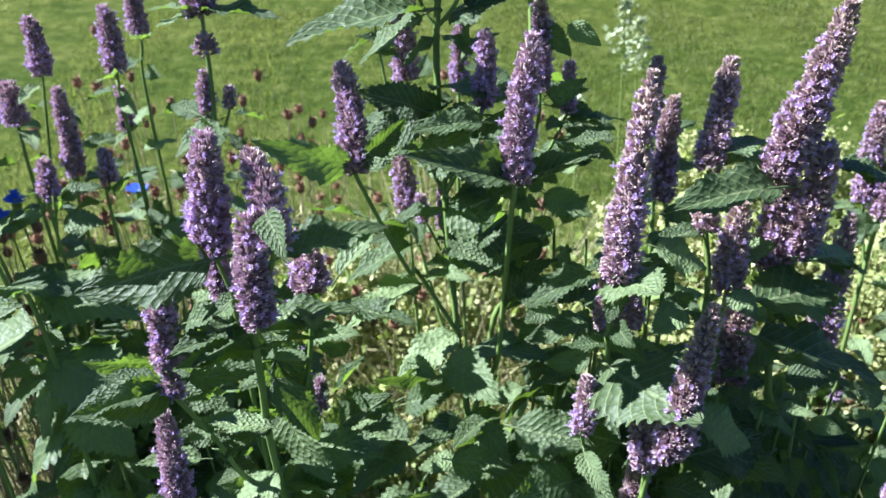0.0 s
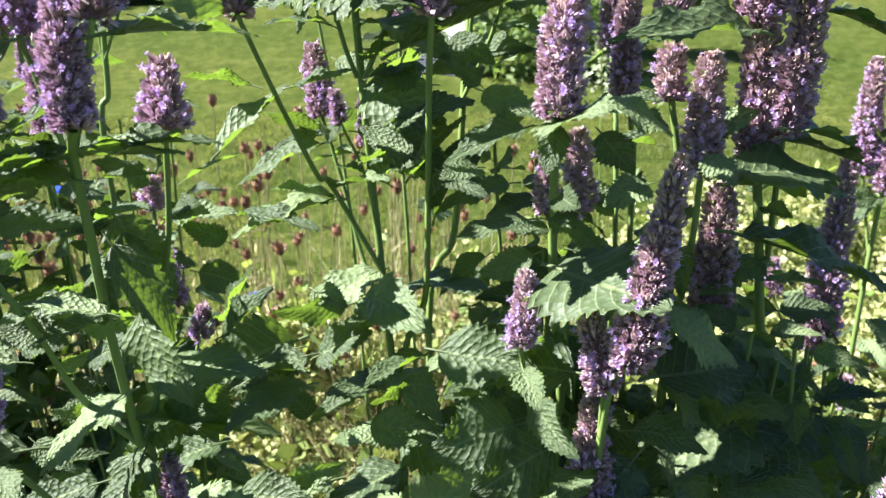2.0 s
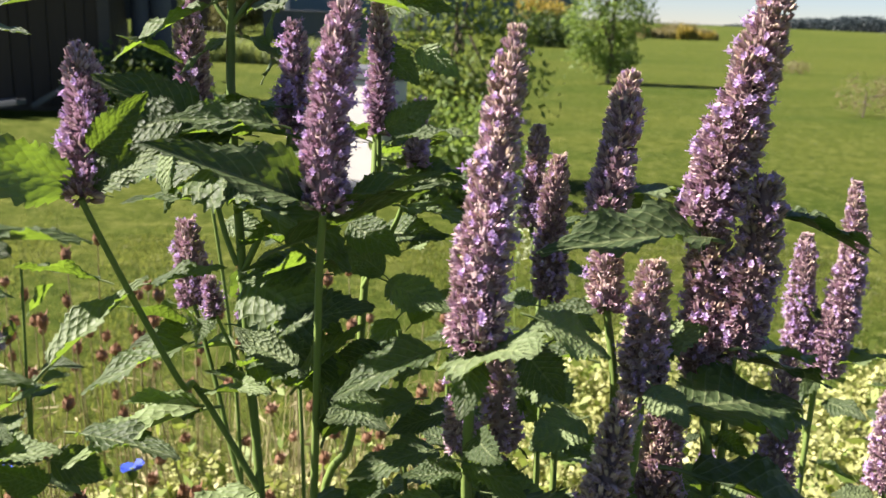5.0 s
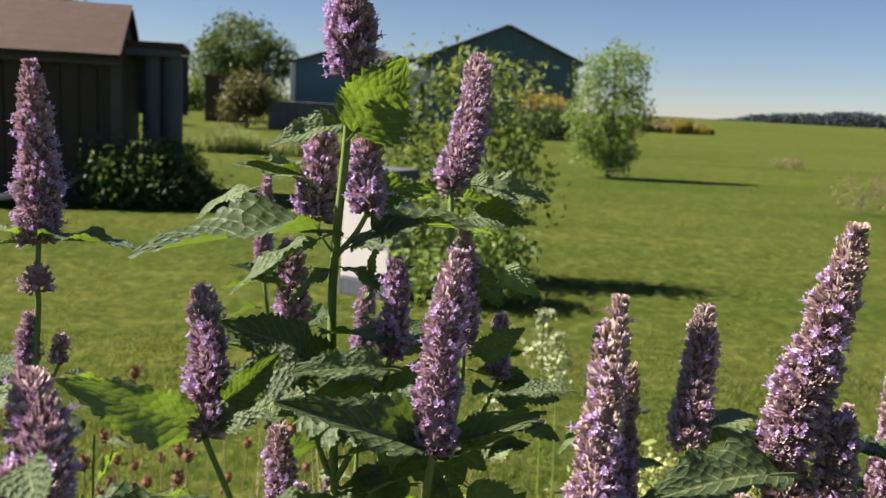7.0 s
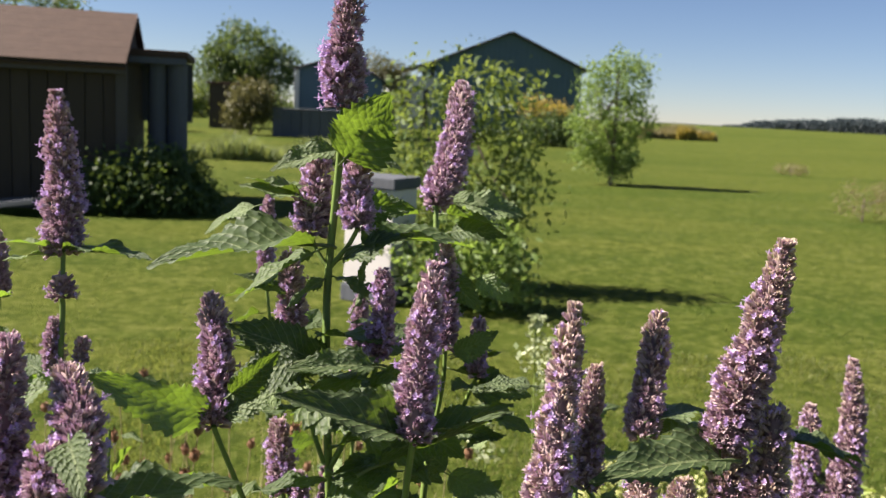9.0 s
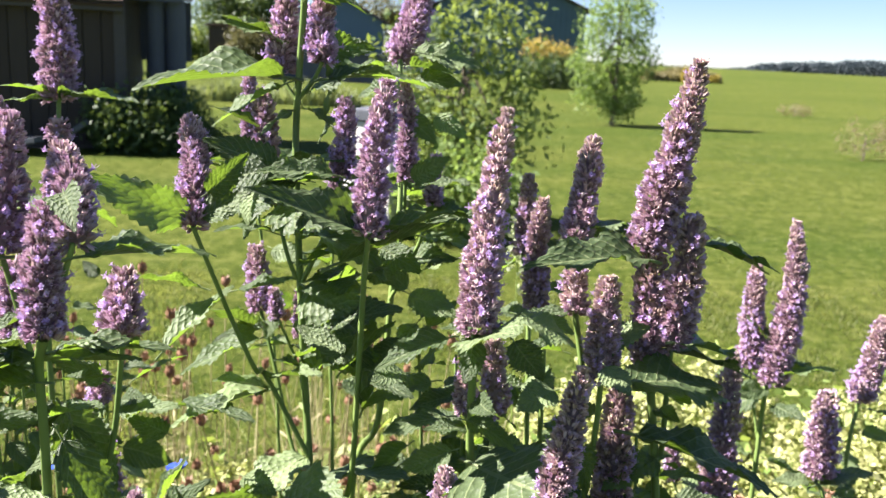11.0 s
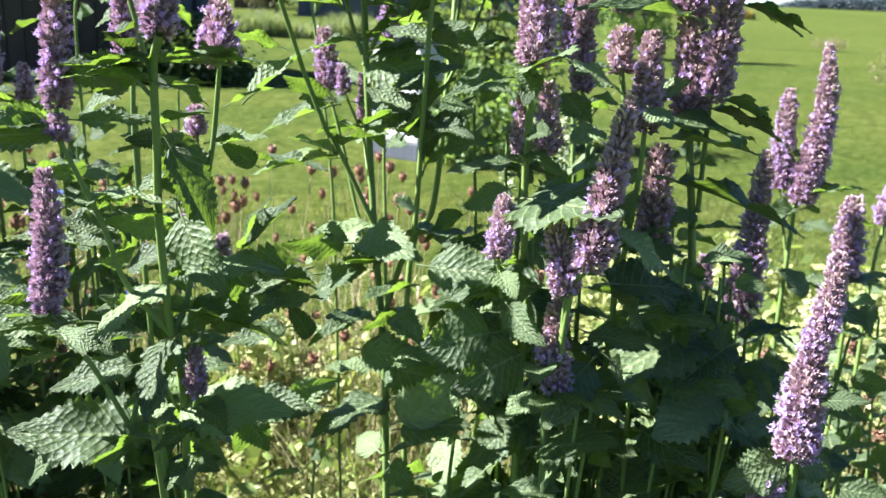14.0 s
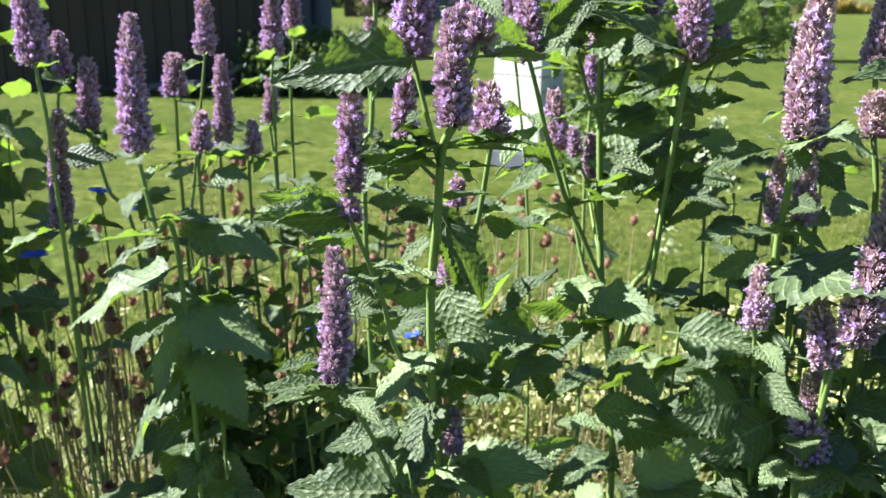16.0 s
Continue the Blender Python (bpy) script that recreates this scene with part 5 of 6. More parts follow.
spike(plant, (0.099, 0.434, 0.932), (0.114, 0.467, 1.049), 0.0144, 104, pair=0, taper=0.64, tan=0.95, bloom=0.14)
spike(plant, (0.161, 0.650, 0.927), (0.164, 0.660, 0.989), 0.0104, 105, tan=0.95, bloom=0.14)
spike(plant, (0.162, 0.590, 0.901), (0.164, 0.600, 0.980), 0.0119, 106, tan=0.95, bloom=0.14)
spike(plant, (0.169, 0.514, 0.962), (0.182, 0.542, 1.029), 0.0123, 107, pair=0, tan=0.95, bloom=0.14)
spike(plant, (0.170, 0.505, 0.923), (0.170, 0.510, 0.953), 0.0121, 108, pair=0, tan=0.95, bloom=0.14)
spike(plant, (0.185, 0.488, 0.887), (0.185, 0.488, 0.952), 0.0135, 109, pair=0, tan=0.95, bloom=0.14)
spike(plant, (0.199, 0.490, 0.803), (0.203, 0.505, 0.876), 0.0156, 110, tan=0.95, bloom=0.14)
spike(plant, (0.136, 0.407, 0.814), (0.158, 0.430, 0.916), 0.0152, 111, pair=0, taper=0.64, tan=0.95, bloom=0.14)
spike(plant, (0.126, 0.416, 0.794), (0.118, 0.430, 0.836), 0.0119, 112, pair=0, tan=0.7)
spike(plant, (0.125, 0.419, 0.730), (0.126, 0.430, 0.787), 0.0131, 113, tan=0.7)
spike(plant, (0.085, 0.430, 0.813), (0.088, 0.445, 0.850), 0.0096, 114, tan=0.7)
spike(plant, (0.099, 0.465, 0.873), (0.101, 0.468, 0.919), 0.0077, 115, pair=0, tan=0.95, bloom=0.14)
spike(plant, (0.116, 0.463, 0.874), (0.114, 0.463, 0.919), 0.0105, 116, pair=0, tan=0.95, bloom=0.14)
leaf(plant, (0.231, 0.490, 0.910), (0.287, 0.520, 0.898), 4.5, 0, 1)
leaf(plant, (0.204, 0.480, 0.883), (0.273, 0.495, 0.879), 0, 1, 1.1)
leaf(plant, (0.207, 0.475, 0.855), (0.298, 0.460, 0.835), -3, 0, 1)
leaf(plant, (0.105, 0.460, 0.844), (0.141, 0.395, 0.859), 23.1, 6, 1.4)
leaf(plant, (0.115, 0.445, 0.789), (0.050, 0.470, 0.790), -18.9, 6, 1.1)
leaf(plant, (0.154, 0.420, 0.801), (0.221, 0.450, 0.796), 16.8, 6, 1.1)
leaf(plant, (0.097, 0.460, 0.752), (0.056, 0.446, 0.753), -14.7, 1, 1.2)
leaf(plant, (0.101, 0.440, 0.928), (0.111, 0.405, 0.946), 21, 6, 1.6)
leaf(plant, (0.099, 0.438, 0.928), (0.093, 0.420, 0.910), -16.8, 1, 1.1)
leaf(plant, (0.173, 0.512, 0.975), (0.210, 0.530, 0.980), 0, 1, 1.2)
leaf(plant, (0.175, 0.510, 0.967), (0.219, 0.540, 0.965), 3, 2, 1)
leaf(plant, (0.129, 0.470, 0.931), (0.167, 0.470, 0.917), 16.8, 6, 1.2)
leaf(plant, (0.130, 0.490, 0.909), (0.146, 0.475, 0.892), 21, 6, 1.5)
leaf(plant, (0.118, 0.480, 0.676), (0.073, 0.450, 0.667), -16.8, 6, 1.2)
leaf(plant, (0.119, 0.430, 0.683), (0.159, 0.400, 0.708), 16.8, 6, 1.3)
leaf(plant, (0.125, 0.420, 0.732), (0.167, 0.400, 0.735), 12.6, 3, 1.2)
leaf(plant, (0.157, 0.430, 0.796), (0.194, 0.430, 0.764), 14.7, 6, 1.3)
leaf(plant, (0.194, 0.450, 0.783), (0.227, 0.450, 0.762), 12.6, 1, 1)
leaf(plant, (0.164, 0.440, 0.742), (0.204, 0.430, 0.710), 16.8, 6, 1.3)
leaf(plant, (0.103, 0.460, 0.924), (0.082, 0.450, 0.932), -6, 1, 1.1)
leaf(plant, (0.104, 0.460, 0.925), (0.122, 0.455, 0.935), -6, 5, 1.1)
leaf(plant, (0.163, 0.500, 0.925), (0.131, 0.490, 0.921), -6, 2, 1.1)
leaf(plant, (0.150, 0.460, 0.890), (0.125, 0.445, 0.889), -18.9, 6, 1.3)
leaf(plant, (0.100, 0.455, 0.873), (0.127, 0.440, 0.872), 12.6, 3, 1.1)
leaf(plant, (0.100, 0.455, 0.868), (0.075, 0.450, 0.873), -6, 1, 1.2)
leaf(plant, (0.096, 0.470, 1.006), (0.069, 0.470, 1.008), -6, 1, 1)
leaf(plant, (0.146, 0.430, 0.762), (0.176, 0.410, 0.775), 16.8, 3, 1.1)
leaf(plant, (0.148, 0.430, 0.743), (0.113, 0.400, 0.719), -16.8, 6, 1.2)
leaf(plant, (0.090, 0.460, 0.799), (0.068, 0.440, 0.779), -16.8, 6, 1.2)
leaf(plant, (0.087, 0.460, 0.920), (0.045, 0.440, 0.915), -10.5, 0, 0.9)
leaf(plant, (0.064, 0.450, 0.903), (0.045, 0.430, 0.909), -16.8, 6, 1.2)
leaf(plant, (0.155, 0.420, 0.835), (0.200, 0.420, 0.810), 16.8, 6, 1.2)
leaf(plant, (0.043, 0.450, 0.800), (0.093, 0.429, 0.801), 0, 1, 1.05, LIT)
leaf(plant, (0.084, 0.440, 0.759), (0.037, 0.420, 0.757), 0, 6, 1.30, DARK)
leaf(plant, (0.105, 0.440, 0.745), (0.060, 0.420, 0.729), 0, 6, 1.30, DARK)
leaf(plant, (0.087, 0.460, 0.780), (0.044, 0.450, 0.775), 0, 1, 0.90, LIT)
leaf(plant, (0.114, 0.430, 0.723), (0.092, 0.410, 0.716), 0, 1, 1.20, LIT)
leaf(plant, (0.088, 0.470, 0.780), (0.047, 0.450, 0.780), 0, 1, 0.90, LIT)
shoots(plant, 0.06, 0.17, 0.51, 0.61, 0.72, 0.90, 12, 931, (0.026, 0.050))
shoots(plant, 0.05, 0.26, 0.42, 0.60, 0.45, 0.76, 10, 617, (0.012, 0.027))
shoots(plant, 0.05, 0.26, 0.42, 0.60, 0.46, 0.82, 30, 117, (0.022, 0.048))

# a clump of hyssop
plant = hyssop(0.250, 0.500, "stout stems with thick purple spikes, partly shaded")
stem(plant, ((0.250, 0.510, 0.000), (0.249, 0.505, 0.663), (0.234, 0.505, 0.795), (0.220, 0.505, 0.891)), .0040, .0028, leaves=3, seed=39)
stem(plant, ((0.220, 0.505, 0.891), (0.212, 0.508, 0.965)), .0028, .0022)
stem(plant, ((0.234, 0.505, 0.828), (0.231, 0.500, 0.908)), .0022, .0018, leaves=1, seed=41)
stem(plant, ((0.230, 0.508, 0.875), (0.219, 0.510, 0.932)), .0014, .0012)
stem(plant, ((0.270, 0.370, 0.000), (0.266, 0.372, 0.642), (0.262, 0.370, 0.715), (0.266, 0.378, 0.772)), .0034, .0024, leaves=2, seed=43)
spike(plant, (0.212, 0.508, 0.965), (0.227, 0.490, 1.080), 0.0183, 118, pair=0, taper=0.64, tan=0.95, bloom=0.14)
spike(plant, (0.231, 0.500, 0.908), (0.235, 0.497, 0.989), 0.0155, 119, pair=0, tan=0.95, bloom=0.14)
spike(plant, (0.220, 0.505, 0.891), (0.214, 0.510, 0.968), 0.0161, 120, pair=0, tan=0.95, bloom=0.14)
spike(plant, (0.219, 0.510, 0.932), (0.219, 0.510, 0.946), 0.0061, 121, pair=0)
spike(plant, (0.266, 0.378, 0.770), (0.278, 0.386, 0.836), 0.0112, 122, pair=0, taper=0.5, tan=0.6)
spike(plant, (0.262, 0.370, 0.712), (0.268, 0.378, 0.772), 0.0150, 157, pair=0, taper=0.2, tan=0.6)
spike(plant, (0.249, 0.376, 0.676), (0.259, 0.380, 0.712), 0.0118, 158, tan=0.7)
leaf(plant, (0.262, 0.372, 0.712), (0.300, 0.380, 0.694), 0, 1, 1.1, LIT)
leaf(plant, (0.258, 0.370, 0.708), (0.222, 0.372, 0.690), 0, 6, 1.2, DARK)
leaf(plant, (0.205, 0.490, 0.961), (0.126, 0.455, 0.976), -16.8, 0, 0.75)
leaf(plant, (0.246, 0.500, 0.970), (0.294, 0.505, 0.956), 3, 1, 1)
leaf(plant, (0.242, 0.500, 0.711), (0.287, 0.450, 0.672), 18.9, 6, 1.3)
leaf(plant, (0.245, 0.500, 0.684), (0.195, 0.450, 0.680), -18.9, 6, 1.3)
leaf(plant, (0.235, 0.500, 0.737), (0.261, 0.460, 0.747), 12.6, 3, 1.2)
leaf(plant, (0.212, 0.480, 0.687), (0.240, 0.460, 0.672), 16.8, 6, 1.3)
leaf(plant, (0.248, 0.500, 0.969), (0.298, 0.500, 0.960), 0, 0, 1)
leaf(plant, (0.229, 0.500, 0.829), (0.188, 0.480, 0.826), -10.5, 6, 1)
leaf(plant, (0.232, 0.500, 0.817), (0.258, 0.480, 0.828), -3, 0, 1)
leaf(plant, (0.234, 0.500, 0.772), (0.188, 0.470, 0.766), -12.6, 6, 1.2)
leaf(plant, (0.237, 0.500, 0.759), (0.259, 0.480, 0.771), 10.5, 3, 1.2)
leaf(plant, (0.181, 0.460, 0.769), (0.220, 0.420, 0.782), 16.8, 6, 1.2)
leaf(plant, (0.229, 0.470, 0.750), (0.163, 0.420, 0.751), -16.8, 3, 1.2)
leaf(plant, (0.208, 0.460, 0.729), (0.240, 0.410, 0.738), 18.9, 6, 1.3)
leaf(plant, (0.246, 0.450, 0.710), (0.189, 0.410, 0.714), -18.9, 6, 1.2)
leaf(plant, (0.245, 0.450, 0.693), (0.273, 0.420, 0.714), 16.8, 3, 1.1)
leaf(plant, (0.192, 0.440, 0.690), (0.221, 0.400, 0.689), 18.9, 6, 1.2)
leaf(plant, (0.273, 0.500, 0.738), (0.299, 0.480, 0.755), 12.6, 1, 1.1)
leaf(plant, (0.195, 0.460, 0.896), (0.269, 0.490, 0.893), 12.6, 6, 1)
leaf(plant, (0.234, 0.500, 0.901), (0.297, 0.520, 0.885), -3, 1, 0.9)
leaf(plant, (0.179, 0.460, 0.905), (0.187, 0.440, 0.898), 16.8, 6, 1.3)
leaf(plant, (0.246, 0.450, 0.749), (0.208, 0.420, 0.744), -12.6, 3, 1.3)
shoots(plant, 0.18, 0.36, 0.44, 0.64, 0.46, 0.84, 30, 123, (0.026, 0.056))

# a clump of hyssop
plant = hyssop(0.440, 0.700, "stems with pale lilac spikes beside the yellow-green plants")
stem(plant, ((0.360, 0.620, 0.000), (0.318, 0.610, 0.573), (0.323, 0.620, 0.704)), .0034, .0024, leaves=3, seed=44)
stem(plant, ((0.440, 0.770, 0.000), (0.431, 0.770, 0.703), (0.436, 0.775, 0.777)), .0034, .0022, leaves=3, seed=45)
stem(plant, ((0.433, 0.775, 0.714), (0.421, 0.790, 0.788)), .0018, .0014)
stem(plant, ((0.560, 0.790, 0.000), (0.538, 0.790, 0.633), (0.546, 0.800, 0.750)), .0030, .0020, leaves=4, seed=47)
stem(plant, ((0.460, 0.680, 0.000), (0.450, 0.670, 0.634), (0.442, 0.674, 0.730)), .0030, .0020, leaves=4, seed=48)
stem(plant, ((0.376, 0.700, 0.589), (0.332, 0.730, 0.698)), .0016, .0012, leaves=2, seed=49)
stem(plant, ((0.431, 0.690, 0.500), (0.397, 0.700, 0.604)), .0016, .0012, leaves=1, seed=50)
spike(plant, (0.323, 0.620, 0.704), (0.343, 0.655, 0.850), 0.0189, 124, taper=0.64, tan=0.95, bloom=0.14)
spike(plant, (0.436, 0.775, 0.777), (0.450, 0.790, 0.937), 0.0190, 125, taper=0.64, tan=0.7)
spike(plant, (0.421, 0.790, 0.788), (0.421, 0.800, 0.891), 0.0148, 126, tan=0.7)
spike(plant, (0.546, 0.800, 0.750), (0.560, 0.800, 0.841), 0.0166, 127, tan=0.7)
spike(plant, (0.442, 0.674, 0.730), (0.447, 0.690, 0.804), 0.0176, 128, tan=0.7)
spike(plant, (0.332, 0.730, 0.698), (0.328, 0.730, 0.732), 0.0103, 129)
spike(plant, (0.397, 0.700, 0.604), (0.394, 0.700, 0.633), 0.0107, 130)
leaf(plant, (0.431, 0.780, 0.823), (0.413, 0.800, 0.850), -0, 1, 1)
leaf(plant, (0.434, 0.780, 0.796), (0.500, 0.800, 0.793), -3, 0, 1)
leaf(plant, (0.433, 0.775, 0.774), (0.383, 0.760, 0.753), -6, 1, 1)
leaf(plant, (0.439, 0.670, 0.723), (0.496, 0.680, 0.737), -3, 1, 1.1)
leaf(plant, (0.331, 0.620, 0.704), (0.371, 0.600, 0.698), -6, 3, 0.96)
leaf(plant, (0.438, 0.770, 0.785), (0.496, 0.760, 0.805), -3, 0, 0.9)
leaf(plant, (0.441, 0.660, 0.679), (0.483, 0.650, 0.677), -3, 1, 0.9)
shoots(plant, 0.30, 0.60, 0.56, 0.80, 0.45, 0.74, 17, 131)

# a clump of hyssop
plant = hyssop(-0.360, 0.680, "dense dark clump with many slim purple spikes")
stem(plant, ((-0.330, 0.580, 0.000), (-0.333, 0.580, 0.749), (-0.357, 0.590, 0.823), (-0.372, 0.600, 0.883)), .0034, .0024, leaves=4, seed=67)
stem(plant, ((-0.420, 0.710, 0.000), (-0.417, 0.700, 0.712), (-0.450, 0.710, 0.828), (-0.467, 0.720, 0.882)), .0030, .0020, leaves=4, seed=68)
stem(plant, ((-0.450, 0.690, 0.000), (-0.494, 0.700, 0.791)), .0030, .0020, leaves=3, seed=69)
stem(plant, ((-0.360, 0.720, 0.000), (-0.380, 0.720, 0.777), (-0.381, 0.720, 0.915)), .0030, .0020, leaves=3, seed=70)
stem(plant, ((-0.310, 0.700, 0.000), (-0.334, 0.700, 0.784), (-0.333, 0.705, 0.871)), .0030, .0020, leaves=4, seed=71)
stem(plant, ((-0.377, 0.720, 0.777), (-0.366, 0.730, 0.871), (-0.357, 0.740, 0.952)), .0022, .0016, leaves=2, seed=72)
stem(plant, ((-0.280, 0.700, 0.000), (-0.307, 0.700, 0.768), (-0.306, 0.706, 0.864)), .0026, .0018, leaves=3, seed=73)
stem(plant, ((-0.320, 0.650, 0.000), (-0.339, 0.655, 0.781), (-0.340, 0.660, 0.874)), .0026, .0018, leaves=3, seed=74)
stem(plant, ((-0.280, 0.770, 0.000), (-0.299, 0.770, 0.729), (-0.301, 0.770, 0.820), (-0.307, 0.775, 0.884)), .0028, .0018, leaves=3, seed=75)
stem(plant, ((-0.280, 0.750, 0.000), (-0.295, 0.750, 0.841), (-0.295, 0.750, 0.951)), .0028, .0018, leaves=3, seed=76)
stem(plant, ((-0.270, 0.800, 0.000), (-0.290, 0.800, 0.832), (-0.285, 0.800, 0.968)), .0028, .0018, leaves=3, seed=77)
stem(plant, ((-0.460, 0.660, 0.000), (-0.473, 0.660, 0.801), (-0.481, 0.660, 0.947)), .0032, .0022, leaves=4, seed=78)
stem(plant, ((-0.480, 0.750, 0.000), (-0.511, 0.750, 0.806), (-0.502, 0.750, 0.928)), .0028, .0018, leaves=3, seed=79)
spike(plant, (-0.372, 0.600, 0.883), (-0.381, 0.630, 0.991), 0.0149, 132)
spike(plant, (-0.307, 0.775, 0.884), (-0.305, 0.775, 0.927), 0.0096, 133)
spike(plant, (-0.467, 0.720, 0.882), (-0.462, 0.720, 0.948), 0.0131, 134)
spike(plant, (-0.494, 0.700, 0.791), (-0.486, 0.700, 0.902), 0.0131, 135)
spike(plant, (-0.381, 0.720, 0.915), (-0.381, 0.720, 0.954), 0.0134, 136)
spike(plant, (-0.333, 0.705, 0.871), (-0.332, 0.705, 0.954), 0.0114, 137)
spike(plant, (-0.357, 0.740, 0.952), (-0.357, 0.740, 1.004), 0.0119, 138)
spike(plant, (-0.306, 0.706, 0.864), (-0.305, 0.706, 0.895), 0.0095, 139)
spike(plant, (-0.340, 0.660, 0.874), (-0.336, 0.660, 0.908), 0.0116, 140)
spike(plant, (-0.295, 0.750, 0.951), (-0.295, 0.750, 1.010), 0.0126, 141)
spike(plant, (-0.285, 0.800, 0.968), (-0.287, 0.800, 1.021), 0.0118, 142)
spike(plant, (-0.481, 0.660, 0.947), (-0.498, 0.680, 1.028), 0.0153, 143)
spike(plant, (-0.502, 0.750, 0.928), (-0.504, 0.750, 0.970), 0.0115, 144)
leaf(plant, (-0.335, 0.600, 0.824), (-0.254, 0.580, 0.810), 10, 6, 1.2)
leaf(plant, (-0.336, 0.590, 0.745), (-0.373, 0.570, 0.685), -10, 6, 1.3)
leaf(plant, (-0.341, 0.590, 0.755), (-0.259, 0.570, 0.726), 9, 6, 1.3)
leaf(plant, (-0.351, 0.590, 0.809), (-0.398, 0.570, 0.795), -3, 0, 0.8)
leaf(plant, (-0.348, 0.590, 0.785), (-0.440, 0.580, 0.745), -8, 1, 1.2)
leaf(plant, (-0.327, 0.580, 0.719), (-0.278, 0.560, 0.668), 8, 6, 1.3)
leaf(plant, (-0.331, 0.580, 0.708), (-0.402, 0.570, 0.630), -8, 6, 1.2)
leaf(plant, (-0.359, 0.590, 0.828), (-0.300, 0.570, 0.840), -6, 1, 1.2)
shoots(plant, -0.36, -0.16, 0.62, 0.78, 0.56, 0.88, 15, 145, (0.024, 0.050))

# a clump of hyssop
plant = hyssop(-0.150, 0.600, "slender stem with a dark purple spike over a leaf whorl")
stem(plant, ((-0.150, 0.600, 0.000), (-0.187, 0.620, 0.792), (-0.183, 0.630, 0.908), (-0.181, 0.640, 0.988), (-0.181, 0.640, 1.004)), .0034, .0022)
stem(plant, ((-0.181, 0.640, 1.004), (-0.182, 0.647, 1.031)), .0022, .0020)
stem(plant, ((-0.183, 0.630, 0.908), (-0.188, 0.640, 0.955)), .0016, .0012, leaves=1, seed=65)
stem(plant, ((-0.182, 0.630, 0.925), (-0.169, 0.640, 0.960)), .0016, .0012)
spike(plant, (-0.182, 0.647, 1.031), (-0.190, 0.660, 1.136), 0.0164, 146, pair=0, taper=0.64, tan=0.7)
spike(plant, (-0.181, 0.640, 1.004), (-0.181, 0.640, 1.018), 0.0119, 147, pair=0)
spike(plant, (-0.188, 0.640, 0.955), (-0.186, 0.640, 0.990), 0.0086, 148)
spike(plant, (-0.169, 0.640, 0.960), (-0.168, 0.640, 0.977), 0.0065, 149)
leaf(plant, (-0.179, 0.645, 1.032), (-0.122, 0.625, 1.041), -3, 0, 1)
leaf(plant, (-0.186, 0.645, 1.033), (-0.210, 0.630, 1.050), 6, 3, 0.96)
leaf(plant, (-0.187, 0.645, 1.030), (-0.210, 0.620, 1.036), -10, 6, 0.88, SUNWARD)
shoots(plant, -0.26, -0.10, 0.56, 0.70, 0.45, 0.64, 3, 150)

# a clump of hyssop
plant = hyssop(0.040, 0.720, "thin stems with lilac spikes standing behind the taller ones")
stem(plant, ((0.060, 0.660, 0.000), (0.033, 0.630, 0.679), (0.053, 0.620, 0.802), (0.059, 0.615, 0.898), (0.064, 0.640, 0.976), (0.061, 0.670, 1.070)), .0034, .0022, leaves=3, seed=21)
stem(plant, ((0.061, 0.610, 0.920), (0.065, 0.592, 0.966), (0.065, 0.588, 0.990)), .0018, .0014)
stem(plant, ((0.058, 0.610, 0.899), (0.074, 0.600, 0.936), (0.085, 0.585, 0.974)), .0018, .0014, leaves=1, seed=23)
stem(plant, ((-0.020, 0.800, 0.000), (-0.038, 0.800, 0.632), (-0.047, 0.800, 0.811), (-0.069, 0.800, 0.987)), .0024, .0016, leaves=3, seed=24)
stem(plant, ((0.030, 0.770, 0.000), (0.015, 0.770, 0.644), (0.009, 0.770, 0.819), (0.010, 0.770, 0.921)), .0024, .0016, leaves=3, seed=25)
spike(plant, (0.061, 0.670, 1.070), (0.080, 0.720, 1.157), 0.0150, 151)
spike(plant, (0.065, 0.588, 0.990), (0.063, 0.600, 1.056), 0.0095, 152)
spike(plant, (0.085, 0.585, 0.974), (0.087, 0.600, 1.007), 0.0076, 153)
spike(plant, (-0.069, 0.800, 0.987), (-0.067, 0.800, 1.061), 0.0087, 154)
spike(plant, (0.010, 0.770, 0.921), (0.013, 0.770, 0.988), 0.0107, 155)
leaf(plant, (0.078, 0.645, 1.075), (0.124, 0.650, 1.070), 0, 0, 1.00, (0.3, -0.6, 0.6))
leaf(plant, (0.072, 0.655, 1.078), (0.092, 0.640, 1.076), 0, 1, 0.8, (-0.5, -0.6, 0.5))
leaf(plant, (0.074, 0.600, 0.973), (0.118, 0.580, 0.966), 3, 2, 0.9)
leaf(plant, (0.074, 0.600, 0.982), (0.104, 0.620, 0.984), 6, 1, 1.2, SUNWARD)
leaf(plant, (0.079, 0.590, 0.951), (0.116, 0.560, 0.953), 4.5, 1, 1)
leaf(plant, (0.081, 0.580, 0.930), (0.104, 0.580, 0.941), 3, 1, 1.3)
leaf(plant, (0.071, 0.580, 0.912), (0.103, 0.560, 0.904), 8, 6, 1.04, SUNWARD)
leaf(plant, (0.069, 0.580, 0.916), (0.049, 0.580, 0.935), -8, 6, 1.04, SUNWARD)
leaf(plant, (0.077, 0.585, 0.889), (0.054, 0.570, 0.865), -8, 6, 1.04, SUNWARD)
leaf(plant, (0.066, 0.600, 1.034), (0.082, 0.580, 1.018), 8, 6, 0.96, SUNWARD)
leaf(plant, (0.037, 0.600, 0.999), (0.012, 0.590, 1.014), -6, 3, 0.96)
leaf(plant, (0.078, 0.600, 0.975), (0.101, 0.600, 0.989), -3, 1, 1.2)
leaf(plant, (0.016, 0.600, 0.945), (0.041, 0.580, 0.961), -4.5, 1, 1.1)
